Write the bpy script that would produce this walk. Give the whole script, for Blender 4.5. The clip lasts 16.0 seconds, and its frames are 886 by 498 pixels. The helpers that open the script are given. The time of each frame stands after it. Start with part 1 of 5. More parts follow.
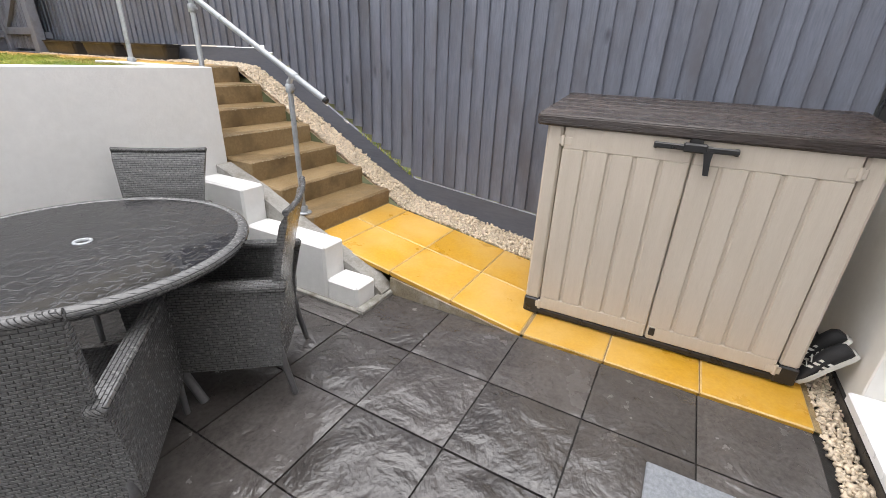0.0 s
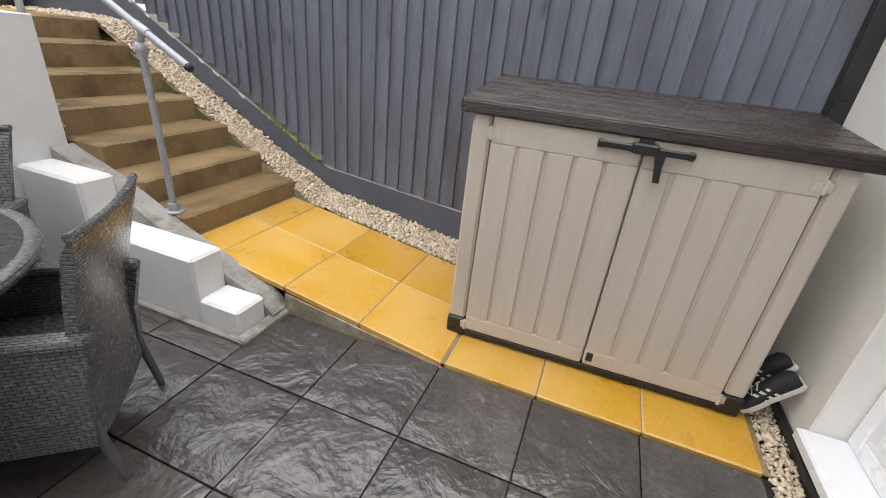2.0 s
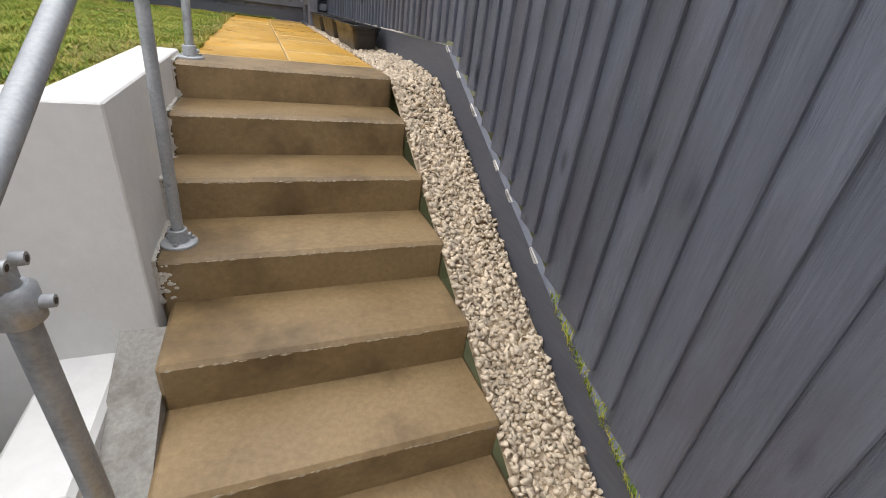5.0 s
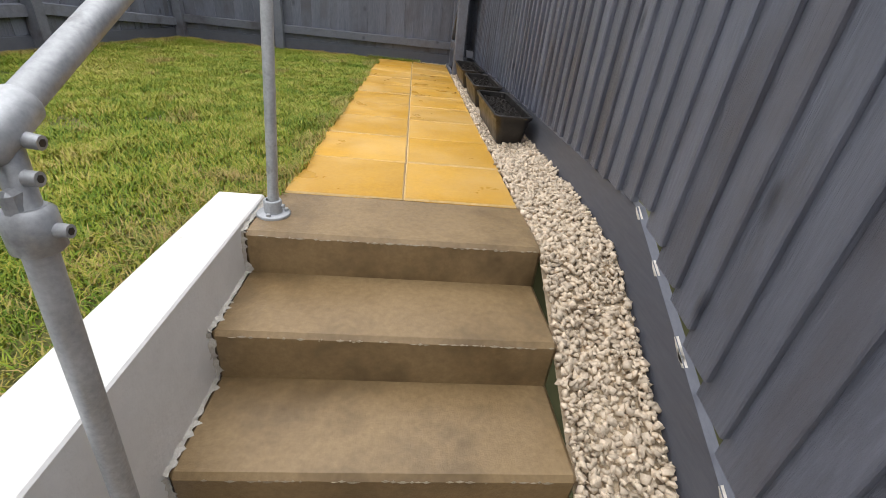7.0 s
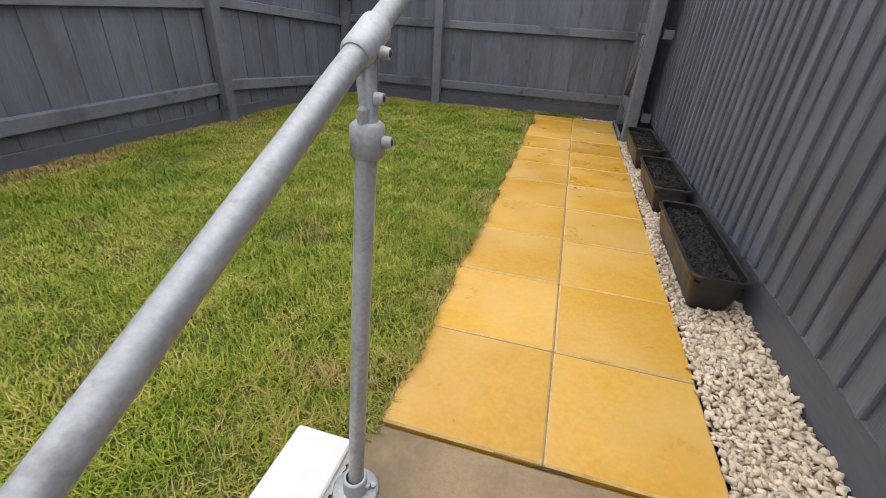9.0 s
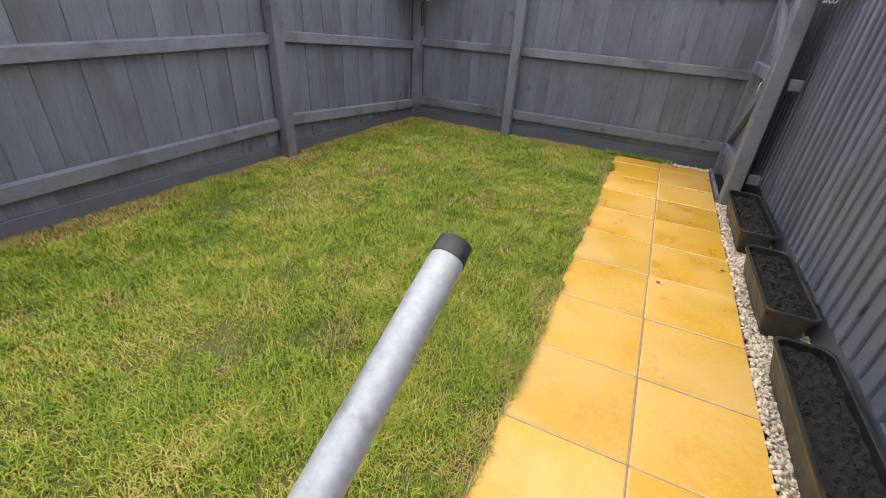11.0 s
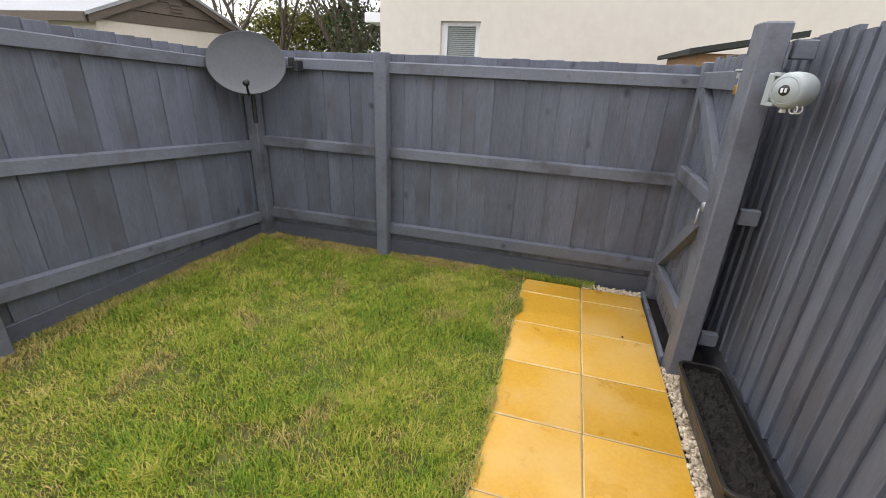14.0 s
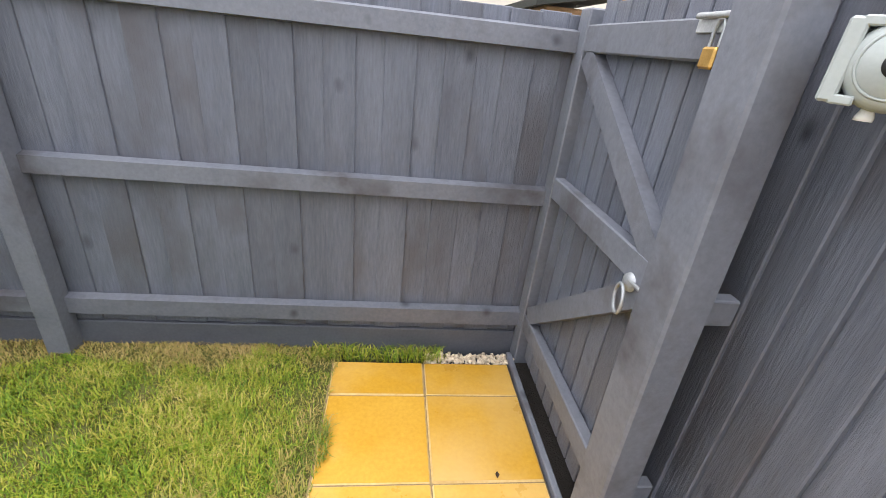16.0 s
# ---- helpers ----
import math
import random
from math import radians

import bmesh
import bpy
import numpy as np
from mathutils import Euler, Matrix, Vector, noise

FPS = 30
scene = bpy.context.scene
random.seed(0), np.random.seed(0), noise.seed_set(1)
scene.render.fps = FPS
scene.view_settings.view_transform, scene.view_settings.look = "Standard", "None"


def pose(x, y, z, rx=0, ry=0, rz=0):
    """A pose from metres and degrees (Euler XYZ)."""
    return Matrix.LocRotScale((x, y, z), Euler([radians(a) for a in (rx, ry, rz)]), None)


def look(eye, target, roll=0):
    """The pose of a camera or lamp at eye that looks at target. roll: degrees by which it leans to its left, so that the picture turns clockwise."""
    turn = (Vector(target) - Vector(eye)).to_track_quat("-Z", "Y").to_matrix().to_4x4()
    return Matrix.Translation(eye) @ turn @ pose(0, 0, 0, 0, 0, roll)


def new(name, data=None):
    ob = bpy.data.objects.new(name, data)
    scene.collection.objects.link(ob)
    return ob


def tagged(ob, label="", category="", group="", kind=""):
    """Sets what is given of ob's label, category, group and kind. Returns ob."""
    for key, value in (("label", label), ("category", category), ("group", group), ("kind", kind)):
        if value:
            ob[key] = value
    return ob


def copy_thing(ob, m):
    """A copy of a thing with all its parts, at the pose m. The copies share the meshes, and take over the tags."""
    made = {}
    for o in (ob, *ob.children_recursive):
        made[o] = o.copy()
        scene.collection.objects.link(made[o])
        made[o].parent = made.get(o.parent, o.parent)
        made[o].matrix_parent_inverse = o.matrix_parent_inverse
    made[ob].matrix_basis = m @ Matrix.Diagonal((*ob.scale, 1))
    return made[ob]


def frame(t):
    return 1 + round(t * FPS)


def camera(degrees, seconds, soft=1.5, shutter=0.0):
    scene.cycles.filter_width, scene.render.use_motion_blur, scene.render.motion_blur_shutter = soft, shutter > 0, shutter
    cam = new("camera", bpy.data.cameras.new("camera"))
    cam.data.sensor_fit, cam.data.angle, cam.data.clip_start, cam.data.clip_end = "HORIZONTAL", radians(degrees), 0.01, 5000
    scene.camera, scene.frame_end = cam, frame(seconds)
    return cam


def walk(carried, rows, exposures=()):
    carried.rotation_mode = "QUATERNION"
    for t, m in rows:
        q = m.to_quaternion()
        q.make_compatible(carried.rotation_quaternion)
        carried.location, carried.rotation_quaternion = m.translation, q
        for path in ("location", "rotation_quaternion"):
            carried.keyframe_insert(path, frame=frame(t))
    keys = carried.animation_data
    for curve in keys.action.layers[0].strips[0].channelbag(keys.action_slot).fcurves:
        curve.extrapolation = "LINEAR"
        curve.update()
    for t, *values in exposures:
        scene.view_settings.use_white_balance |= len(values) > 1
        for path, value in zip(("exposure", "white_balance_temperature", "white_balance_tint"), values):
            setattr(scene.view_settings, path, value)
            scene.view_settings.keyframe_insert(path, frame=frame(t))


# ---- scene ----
cam = camera(92.0, 16.0, 0.8)
PATH = [
    (0, (0.449, 0.416, 1.444), (2.063, 1.278, 0.637), 2.4),
    (0.5, (0.484, 0.364, 1.457), (2.225, 0.934, 0.653), 2.6),
    (1, (0.555, 0.32, 1.467), (2.331, 0.737, 0.647), 3.1),
    (1.5, (0.721, 0.32, 1.451), (2.482, 0.764, 0.614), 4.0),
    (2, (0.943, 0.504, 1.411), (2.648, 1.086, 0.544), 6.1),
    (2.5, (1.222, 0.774, 1.441), (2.859, 1.503, 0.555), 6.1),
    (3, (1.609, 0.999, 1.472), (3.148, 1.897, 0.563), 6.0),
    (3.5, (1.964, 1.25, 1.475), (3.421, 2.303, 0.598), 6.6),
    (4, (2.312, 1.538, 1.489), (3.614, 2.78, 0.616), 6.1),
    (4.2, (2.453, 1.669, 1.503), (3.645, 3.009, 0.617), 6.7),
    (6.3, (3.05, 2.855, 1.786), (3.314, 4.585, 0.817), 8.1),
    (6.5, (3.024, 2.965, 1.811), (3.272, 4.698, 0.844), 8.5),
    (7, (3.0, 3.172, 1.972), (3.193, 4.91, 1.001), 6.5),
    (7.5, (3.037, 3.416, 2.046), (3.174, 5.159, 1.075), 5.4),
    (8, (3.01, 3.589, 2.149), (2.974, 5.339, 1.182), 4.2),
    (8.5, (2.935, 3.778, 2.244), (2.706, 5.518, 1.285), 3.2),
    (9, (2.885, 3.962, 2.328), (2.453, 5.663, 1.37), 3.5),
    (9.5, (2.866, 4.091, 2.443), (2.28, 5.743, 1.479), 4.0),
    (9.7, (2.808, 4.163, 2.453), (2.233, 5.805, 1.466), 5.5),
    (11.8, (2.679, 4.835, 2.777), (1.911, 6.4, 1.796), 3.6),
    (12, (2.636, 4.945, 2.798), (1.858, 6.509, 1.823), 4.0),
    (12.5, (2.631, 5.145, 2.87), (1.831, 6.698, 1.896), 2.8),
    (13, (2.71, 5.458, 2.896), (1.89, 7.062, 2.027), 1.4),
    (13.5, (2.757, 5.784, 2.914), (2.028, 7.458, 2.098), 1.5),
    (14, (2.722, 6.215, 2.906), (2.237, 7.994, 2.132), 2.6),
    (14.5, (2.748, 6.59, 2.861), (2.544, 8.437, 2.121), 3.4),
    (15, (2.845, 7.035, 2.878), (2.822, 8.891, 2.132), 3.3),
    (15.5, (2.863, 7.455, 2.876), (3.027, 9.286, 2.087), 3.2),
    (16, (2.783, 7.755, 2.846), (3.038, 9.539, 1.979), 6.4),
]
walk(cam, [(t, look(eye, target, roll)) for t, eye, target, roll in PATH], [(0, 1.48), (0.6, 1.18), (2, 1.16), (3, 1.22), (4.2, 1.02), (6.5, 0.97), (8, 0.85), (9, 0.8), (11.8, 1.18), (13, 1.12), (14, 1.02), (14.8, 1.3), (15.5, 1.5), (16, 1.58)])

# ---- world, sun, exposure ----
world = bpy.data.worlds.new("overcast_sky")
scene.world = world
world.use_nodes = True
wn, wl = world.node_tree.nodes, world.node_tree.links
bg = wn["Background"]
sky = wn.new("ShaderNodeTexSky")
sky.sky_type = "NISHITA"
sky.sun_disc = False
sky.sun_elevation, sky.sun_rotation = radians(84), radians(-35)
sky.air_density, sky.dust_density, sky.ozone_density = 1.0, 5.0, 1.0
grey = wn.new("ShaderNodeHueSaturation")
grey.inputs["Saturation"].default_value = 0.25
wl.new(sky.outputs["Color"], grey.inputs["Color"])
cloud = wn.new("ShaderNodeMix")
cloud.data_type = "RGBA"
cloud.inputs["Factor"].default_value = 0.8
cloud.inputs["B"].default_value = (6.55, 6.45, 6.72, 1)
wl.new(grey.outputs["Color"], cloud.inputs["A"])
wl.new(cloud.outputs["Result"], bg.inputs["Color"])
bg.inputs["Strength"].default_value = 0.15
sun_data = bpy.data.lights.new("sun", "SUN")
sun_data.energy, sun_data.angle, sun_data.color = 0.5, radians(70), (1.0, 0.98, 0.95)
sun = new("sun", sun_data)
sun.matrix_world = look((1.0, 3.2, 9.0), (1.5, 2.5, 0.0))


# ---- materials ----
def surface(name, dark, light, scale=6.0, rough=(0.5, 0.8), bump=0.15, bump_scale=60.0, stretch=(1, 1, 1), fine=None,
            blotch=None, blotch_scale=1.2, blotch_at=(0.5, 0.68), island=0.0, piece=0.12, metal=0.0, relief=0.006, coat=0.0, knots=False):
    """A two-scale noisy surface: a broad and a fine mottling, optional stains, and fine relief."""
    m = bpy.data.materials.new(name)
    m.use_nodes = True
    n, l = m.node_tree.nodes, m.node_tree.links
    b = n["Principled BSDF"]
    tc, info = n.new("ShaderNodeTexCoord"), n.new("ShaderNodeObjectInfo")
    mul = n.new("ShaderNodeMath")
    mul.operation, mul.inputs[1].default_value = "MULTIPLY", 37.0
    l.new(info.outputs["Random"], mul.inputs[0])
    add = n.new("ShaderNodeVectorMath")
    l.new(tc.outputs["Object"], add.inputs[0])
    l.new(mul.outputs[0], add.inputs[1])
    mp = n.new("ShaderNodeMapping")
    mp.inputs["Scale"].default_value = stretch
    l.new(add.outputs[0], mp.inputs["Vector"])

    def noise_tex(s, detail, rgh, vec):
        t = n.new("ShaderNodeTexNoise")
        t.inputs["Scale"].default_value, t.inputs["Detail"].default_value, t.inputs["Roughness"].default_value = s, detail, rgh
        l.new(vec, t.inputs["Vector"])
        return t

    broad = noise_tex(scale, 6, 0.62, mp.outputs[0])
    small = noise_tex(fine or scale * 9, 4, 0.6, mp.outputs[0])
    mixf = n.new("ShaderNodeMath")
    mixf.operation = "MULTIPLY_ADD"
    mixf.inputs[1].default_value = 0.45
    l.new(small.outputs["Fac"], mixf.inputs[0])
    half = n.new("ShaderNodeMath")
    half.operation, half.inputs[1].default_value = "MULTIPLY", 0.55
    l.new(broad.outputs["Fac"], half.inputs[0])
    l.new(half.outputs[0], mixf.inputs[2])
    ramp = n.new("ShaderNodeValToRGB")
    ramp.color_ramp.elements[0].position, ramp.color_ramp.elements[1].position = 0.34, 0.66
    ramp.color_ramp.elements[0].color, ramp.color_ramp.elements[1].color = (*dark, 1), (*light, 1)
    l.new(mixf.outputs[0], ramp.inputs["Fac"])
    colour = ramp.outputs["Color"]
    if blotch:
        st = noise_tex(blotch_scale, 5, 0.6, add.outputs[0])
        rs = n.new("ShaderNodeValToRGB")
        rs.color_ramp.elements[0].position, rs.color_ramp.elements[1].position = blotch_at
        rs.color_ramp.elements[0].color, rs.color_ramp.elements[1].color = (0, 0, 0, 1), (1, 1, 1, 1)
        l.new(st.outputs["Fac"], rs.inputs["Fac"])
        mx = n.new("ShaderNodeMix")
        mx.data_type = "RGBA"
        l.new(rs.outputs["Color"], mx.inputs["Factor"])
        l.new(colour, mx.inputs["A"])
        mx.inputs["B"].default_value = (*blotch, 1)
        colour = mx.outputs["Result"]
    spot = None
    if knots:
        kd = noise_tex(9, 2, 0.5, add.outputs[0])
        wob = n.new("ShaderNodeVectorMath")
        wob.operation = "MULTIPLY_ADD"
        l.new(kd.outputs["Color"], wob.inputs[0])
        wob.inputs[1].default_value = (0.03, 0.03, 0.05)
        l.new(add.outputs[0], wob.inputs[2])
        vo = n.new("ShaderNodeTexVoronoi")
        vo.inputs["Scale"].default_value = 4.2
        l.new(wob.outputs[0], vo.inputs["Vector"])
        spot = n.new("ShaderNodeMapRange")
        spot.inputs["From Min"].default_value, spot.inputs["From Max"].default_value = 0.03, 0.13
        l.new(vo.outputs["Distance"], spot.inputs["Value"])
        km = n.new("ShaderNodeMix")
        km.data_type = "RGBA"
        km.inputs["A"].default_value = tuple(q * 0.55 for q in dark) + (1,)
        l.new(spot.outputs[0], km.inputs["Factor"])
        l.new(colour, km.inputs["B"])
        colour = km.outputs["Result"]
    vary = n.new("ShaderNodeHueSaturation")
    rng = n.new("ShaderNodeMapRange")
    if island:
        geo = n.new("ShaderNodeNewGeometry")
        l.new(geo.outputs["Random Per Island"], rng.inputs["Value"])
        piece = island
    else:
        l.new(info.outputs["Random"], rng.inputs["Value"])
    rng.inputs["To Min"].default_value, rng.inputs["To Max"].default_value = 1 - piece, 1 + piece
    l.new(rng.outputs[0], vary.inputs["Value"])
    l.new(colour, vary.inputs["Color"])
    l.new(vary.outputs["Color"], b.inputs["Base Color"])
    rr = n.new("ShaderNodeMapRange")
    rr.inputs["From Min"].default_value, rr.inputs["From Max"].default_value = 0.35, 0.65
    rr.inputs["To Min"].default_value, rr.inputs["To Max"].default_value = rough
    l.new(broad.outputs["Fac"], rr.inputs["Value"])
    l.new(rr.outputs[0], b.inputs["Roughness"])
    b.inputs["Metallic"].default_value = metal
    if coat:
        b.inputs["Coat Weight"].default_value, b.inputs["Coat Roughness"].default_value = coat, 0.15
    if bump:
        grain = noise_tex(bump_scale, 5, 0.65, mp.outputs[0])
        bm_ = n.new("ShaderNodeBump")
        bm_.inputs["Strength"].default_value, bm_.inputs["Distance"].default_value = bump, relief
        height = grain.outputs["Fac"]
        if spot:
            hs_ = n.new("ShaderNodeMath")
            hs_.operation, hs_.inputs[1].default_value = "MULTIPLY_ADD", 0.9
            l.new(spot.outputs[0], hs_.inputs[0])
            l.new(height, hs_.inputs[2])
            height = hs_.outputs[0]
        l.new(height, bm_.inputs["Height"])
        l.new(bm_.outputs[0], b.inputs["Normal"])
    return m


def plain(name, colour, rough=0.5, metal=0.0):
    m = bpy.data.materials.new(name)
    m.use_nodes = True
    b = m.node_tree.nodes["Principled BSDF"]
    b.inputs["Base Color"].default_value, b.inputs["Roughness"].default_value, b.inputs["Metallic"].default_value = (*colour, 1), rough, metal
    return m


def riven():
    """Wet riven slate-look paving: ledges and ripples in a dark, glossy face."""
    m = surface("riven_paving", (0.044, 0.040, 0.038), (0.092, 0.083, 0.079), 5, (0.06, 0.28), 0, piece=0.25)
    n, l = m.node_tree.nodes, m.node_tree.links
    b = n["Principled BSDF"]
    b.inputs["Specular IOR Level"].default_value = 0.9
    add = [x for x in n if x.type == "VECT_MATH"][0]
    ledge = n.new("ShaderNodeTexNoise")
    ledge.inputs["Scale"].default_value, ledge.inputs["Detail"].default_value = 5.5, 5
    ledge.inputs["Distortion"].default_value = 0.5
    l.new(add.outputs[0], ledge.inputs["Vector"])
    stair = n.new("ShaderNodeMath")
    stair.operation, stair.inputs[1].default_value = "SNAP", 0.095
    l.new(ledge.outputs["Fac"], stair.inputs[0])
    soft = n.new("ShaderNodeMath")
    soft.operation = "MULTIPLY_ADD"
    soft.inputs[1].default_value = 0.6
    l.new(ledge.outputs["Fac"], soft.inputs[0])
    l.new(stair.outputs[0], soft.inputs[2])
    rip = n.new("ShaderNodeTexNoise")
    rip.inputs["Scale"].default_value, rip.inputs["Detail"].default_value = 38, 4
    l.new(add.outputs[0], rip.inputs["Vector"])
    b1, b2 = n.new("ShaderNodeBump"), n.new("ShaderNodeBump")
    b1.inputs["Strength"].default_value, b1.inputs["Distance"].default_value = 1.0, 0.045
    b2.inputs["Strength"].default_value, b2.inputs["Distance"].default_value = 0.45, 0.008
    l.new(soft.outputs[0], b1.inputs["Height"])
    l.new(rip.outputs["Fac"], b2.inputs["Height"])
    l.new(b1.outputs[0], b2.inputs["Normal"])
    l.new(b2.outputs[0], b.inputs["Normal"])
    return m


def weave(name, axis):
    """Flat woven rattan strands: rows in one direction, broken by a half-step every strand width."""
    m = surface(name, (0.085, 0.087, 0.092), (0.165, 0.164, 0.162), 70, (0.14, 0.30), 0, piece=0.05)
    n, l = m.node_tree.nodes, m.node_tree.links
    b = n["Principled BSDF"]
    tc = [x for x in n if x.type == "TEX_COORD"][0]
    sep, com = n.new("ShaderNodeSeparateXYZ"), n.new("ShaderNodeCombineXYZ")
    l.new(tc.outputs["Object"], sep.inputs[0])
    if axis == "z":
        s = n.new("ShaderNodeMath")
        l.new(sep.outputs["X"], s.inputs[0])
        l.new(sep.outputs["Y"], s.inputs[1])
        l.new(s.outputs[0], com.inputs["X"])
        l.new(sep.outputs["Z"], com.inputs["Y"])
    else:
        s = n.new("ShaderNodeMath")
        l.new(sep.outputs["X"], s.inputs[0])
        l.new(sep.outputs["Z"], s.inputs[1])
        l.new(sep.outputs["Y"], com.inputs["X"])
        l.new(s.outputs[0], com.inputs["Y"])
    br = n.new("ShaderNodeTexBrick")
    br.inputs["Scale"].default_value = 1.0
    br.inputs["Brick Width"].default_value, br.inputs["Row Height"].default_value = 0.034, 0.0125
    br.inputs["Mortar Size"].default_value, br.inputs["Mortar Smooth"].default_value = 0.0019, 1.0
    l.new(com.outputs[0], br.inputs["Vector"])
    # near-black between strands: the shade in the gaps is put into the colour
    gap = n.new("ShaderNodeMix")
    gap.data_type = "RGBA"
    gap.inputs["B"].default_value = (0.020, 0.020, 0.022, 1)
    old = b.inputs["Base Color"].links[0].from_socket
    l.new(br.outputs["Fac"], gap.inputs["Factor"])
    l.new(old, gap.inputs["A"])
    l.new(gap.outputs["Result"], b.inputs["Base Color"])
    bu = n.new("ShaderNodeBump")
    bu.invert = True
    bu.inputs["Strength"].default_value, bu.inputs["Distance"].default_value = 0.9, 0.0035
    l.new(br.outputs["Fac"], bu.inputs["Height"])
    l.new(bu.outputs[0], b.inputs["Normal"])
    return m


def glass(name):
    m = bpy.data.materials.new(name)
    m.use_nodes = True
    b = m.node_tree.nodes["Principled BSDF"]
    b.inputs["Transmission Weight"].default_value, b.inputs["Roughness"].default_value, b.inputs["IOR"].default_value = 1.0, 0.02, 1.45
    b.inputs["Base Color"].default_value = (0.9, 0.95, 0.95, 1)
    return m


FENCE = surface("grey_fence_paint", (0.099, 0.112, 0.146), (0.168, 0.183, 0.228), 3.0, (0.38, 0.65), 0.5, 22, (4, 4, 0.8), blotch=(0.098, 0.100, 0.118), blotch_scale=2.2, piece=0.12, relief=0.012, knots=True)
FENCE_RAIL = surface("grey_rail_paint", (0.118, 0.130, 0.162), (0.178, 0.190, 0.226), 3.0, (0.45, 0.7), 0.3, 22, (2, 2, 2), blotch=(0.08, 0.08, 0.093), blotch_scale=3.0, piece=0.10, knots=True)
BOARD_DARK = surface("dark_board_paint", (0.072, 0.080, 0.103), (0.110, 0.120, 0.146), 3.0, (0.4, 0.6), 0.2, 40, (3, 0.4, 3), piece=0.06)
RIVEN = riven()
YELLOW = surface("yellow_paving", (0.49, 0.250, 0.014), (0.62, 0.350, 0.034), 3.5, (0.24, 0.55), 0.12, 220, fine=60, blotch=(0.63, 0.415, 0.145), blotch_scale=1.6, blotch_at=(0.42, 0.80), piece=0.09, relief=0.003)
STEP = surface("brown_concrete", (0.195, 0.130, 0.060), (0.315, 0.222, 0.114), 3.0, (0.32, 0.55), 0.3, 160, fine=50, blotch=(0.115, 0.076, 0.036), blotch_scale=2.5, piece=0.05, relief=0.004)
CEMENT = surface("grey_cement", (0.24, 0.23, 0.21), (0.42, 0.41, 0.38), 9, (0.6, 0.85), 0.6, 45, blotch=(0.16, 0.14, 0.11), blotch_scale=6, relief=0.012)
STAINED = surface("stained_mortar", (0.13, 0.10, 0.06), (0.33, 0.28, 0.20), 12, (0.6, 0.85), 0.6, 45, blotch=(0.42, 0.39, 0.34), blotch_scale=5, relief=0.01)
RENDER = surface("white_render", (0.71, 0.71, 0.70), (0.80, 0.80, 0.79), 2.0, (0.65, 0.85), 0.3, 55, blotch=(0.68, 0.67, 0.645), blotch_scale=1.3, blotch_at=(0.54, 0.78), relief=0.008)
PALE_MORTAR = surface("pale_mortar", (0.46, 0.43, 0.37), (0.66, 0.64, 0.59), 14, (0.7, 0.9), 0.6, 60, relief=0.01)
ARRIS = surface("pale_slab_edge", (0.48, 0.30, 0.08), (0.68, 0.50, 0.24), 5, (0.5, 0.75), 0.2, 120)
WORN = surface("worn_concrete_edge", (0.26, 0.21, 0.14), (0.46, 0.40, 0.30), 30, (0.6, 0.85), 0.5, 90)
HOUSE = surface("house_render", (0.72, 0.70, 0.65), (0.80, 0.78, 0.73), 1.5, (0.6, 0.8), 0.15, 120, blotch=(0.62, 0.60, 0.53), blotch_scale=0.9, blotch_at=(0.58, 0.85), relief=0.004)
UPVC = surface("white_upvc", (0.80, 0.81, 0.83), (0.84, 0.85, 0.86), 3, (0.2, 0.3), 0)
STONE = surface("cream_gravel", (0.58, 0.47, 0.34), (0.76, 0.655, 0.515), 40, (0.5, 0.8), 0.2, 150, island=0.22)
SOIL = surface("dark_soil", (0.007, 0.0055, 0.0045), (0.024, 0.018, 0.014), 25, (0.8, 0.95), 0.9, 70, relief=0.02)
MORTAR = surface("joint_dirt", (0.11, 0.075, 0.035), (0.36, 0.26, 0.13), 20, (0.6, 0.9), 0.4, 90)
JOINT_DARK = surface("joint_black", (0.006, 0.006, 0.006), (0.02, 0.018, 0.016), 20, (0.4, 0.8), 0.4, 90)
GALV = surface("galvanised_steel", (0.30, 0.32, 0.34), (0.48, 0.50, 0.52), 14, (0.42, 0.65), 0.12, 90, metal=0.5, blotch=(0.16, 0.16, 0.16), blotch_scale=13, blotch_at=(0.60, 0.76))
BLACK_PLASTIC = surface("black_plastic", (0.012, 0.012, 0.013), (0.022, 0.022, 0.023), 12, (0.25, 0.5), 0.1, 120)
TROUGH = surface("weathered_black_plastic", (0.010, 0.0095, 0.009), (0.022, 0.020, 0.019), 9, (0.3, 0.5), 0.15, 80, blotch=(0.04, 0.034, 0.029), blotch_scale=4)
BEIGE = surface("beige_resin", (0.50, 0.44, 0.36), (0.56, 0.50, 0.42), 3, (0.40, 0.58), 0.4, 12, (2, 9, 0.8), piece=0.02, relief=0.005)
LID = surface("dark_brown_resin", (0.018, 0.012, 0.010), (0.044, 0.031, 0.027), 4, (0.12, 0.42), 0.9, 16, (10, 0.6, 10), blotch=(0.065, 0.047, 0.040), blotch_scale=3, relief=0.006)
WICKER_V, WICKER_H = weave("woven_rattan", "z"), weave("woven_rattan_seat", "x")
ALU = surface("grey_metal_leg", (0.10, 0.10, 0.105), (0.16, 0.16, 0.165), 10, (0.35, 0.5), 0, metal=0.3)
LAWN = surface("lawn_soil", (0.070, 0.078, 0.016), (0.130, 0.135, 0.030), 2.5, (0.8, 0.95), 0.6, 60, blotch=(0.12, 0.09, 0.03), blotch_scale=1.6, relief=0.02)
EARTH = surface("earth", (0.05, 0.055, 0.02), (0.10, 0.10, 0.04), 0.4, (0.8, 0.95), 0.3, 8)
GLASS = glass("window_glass")
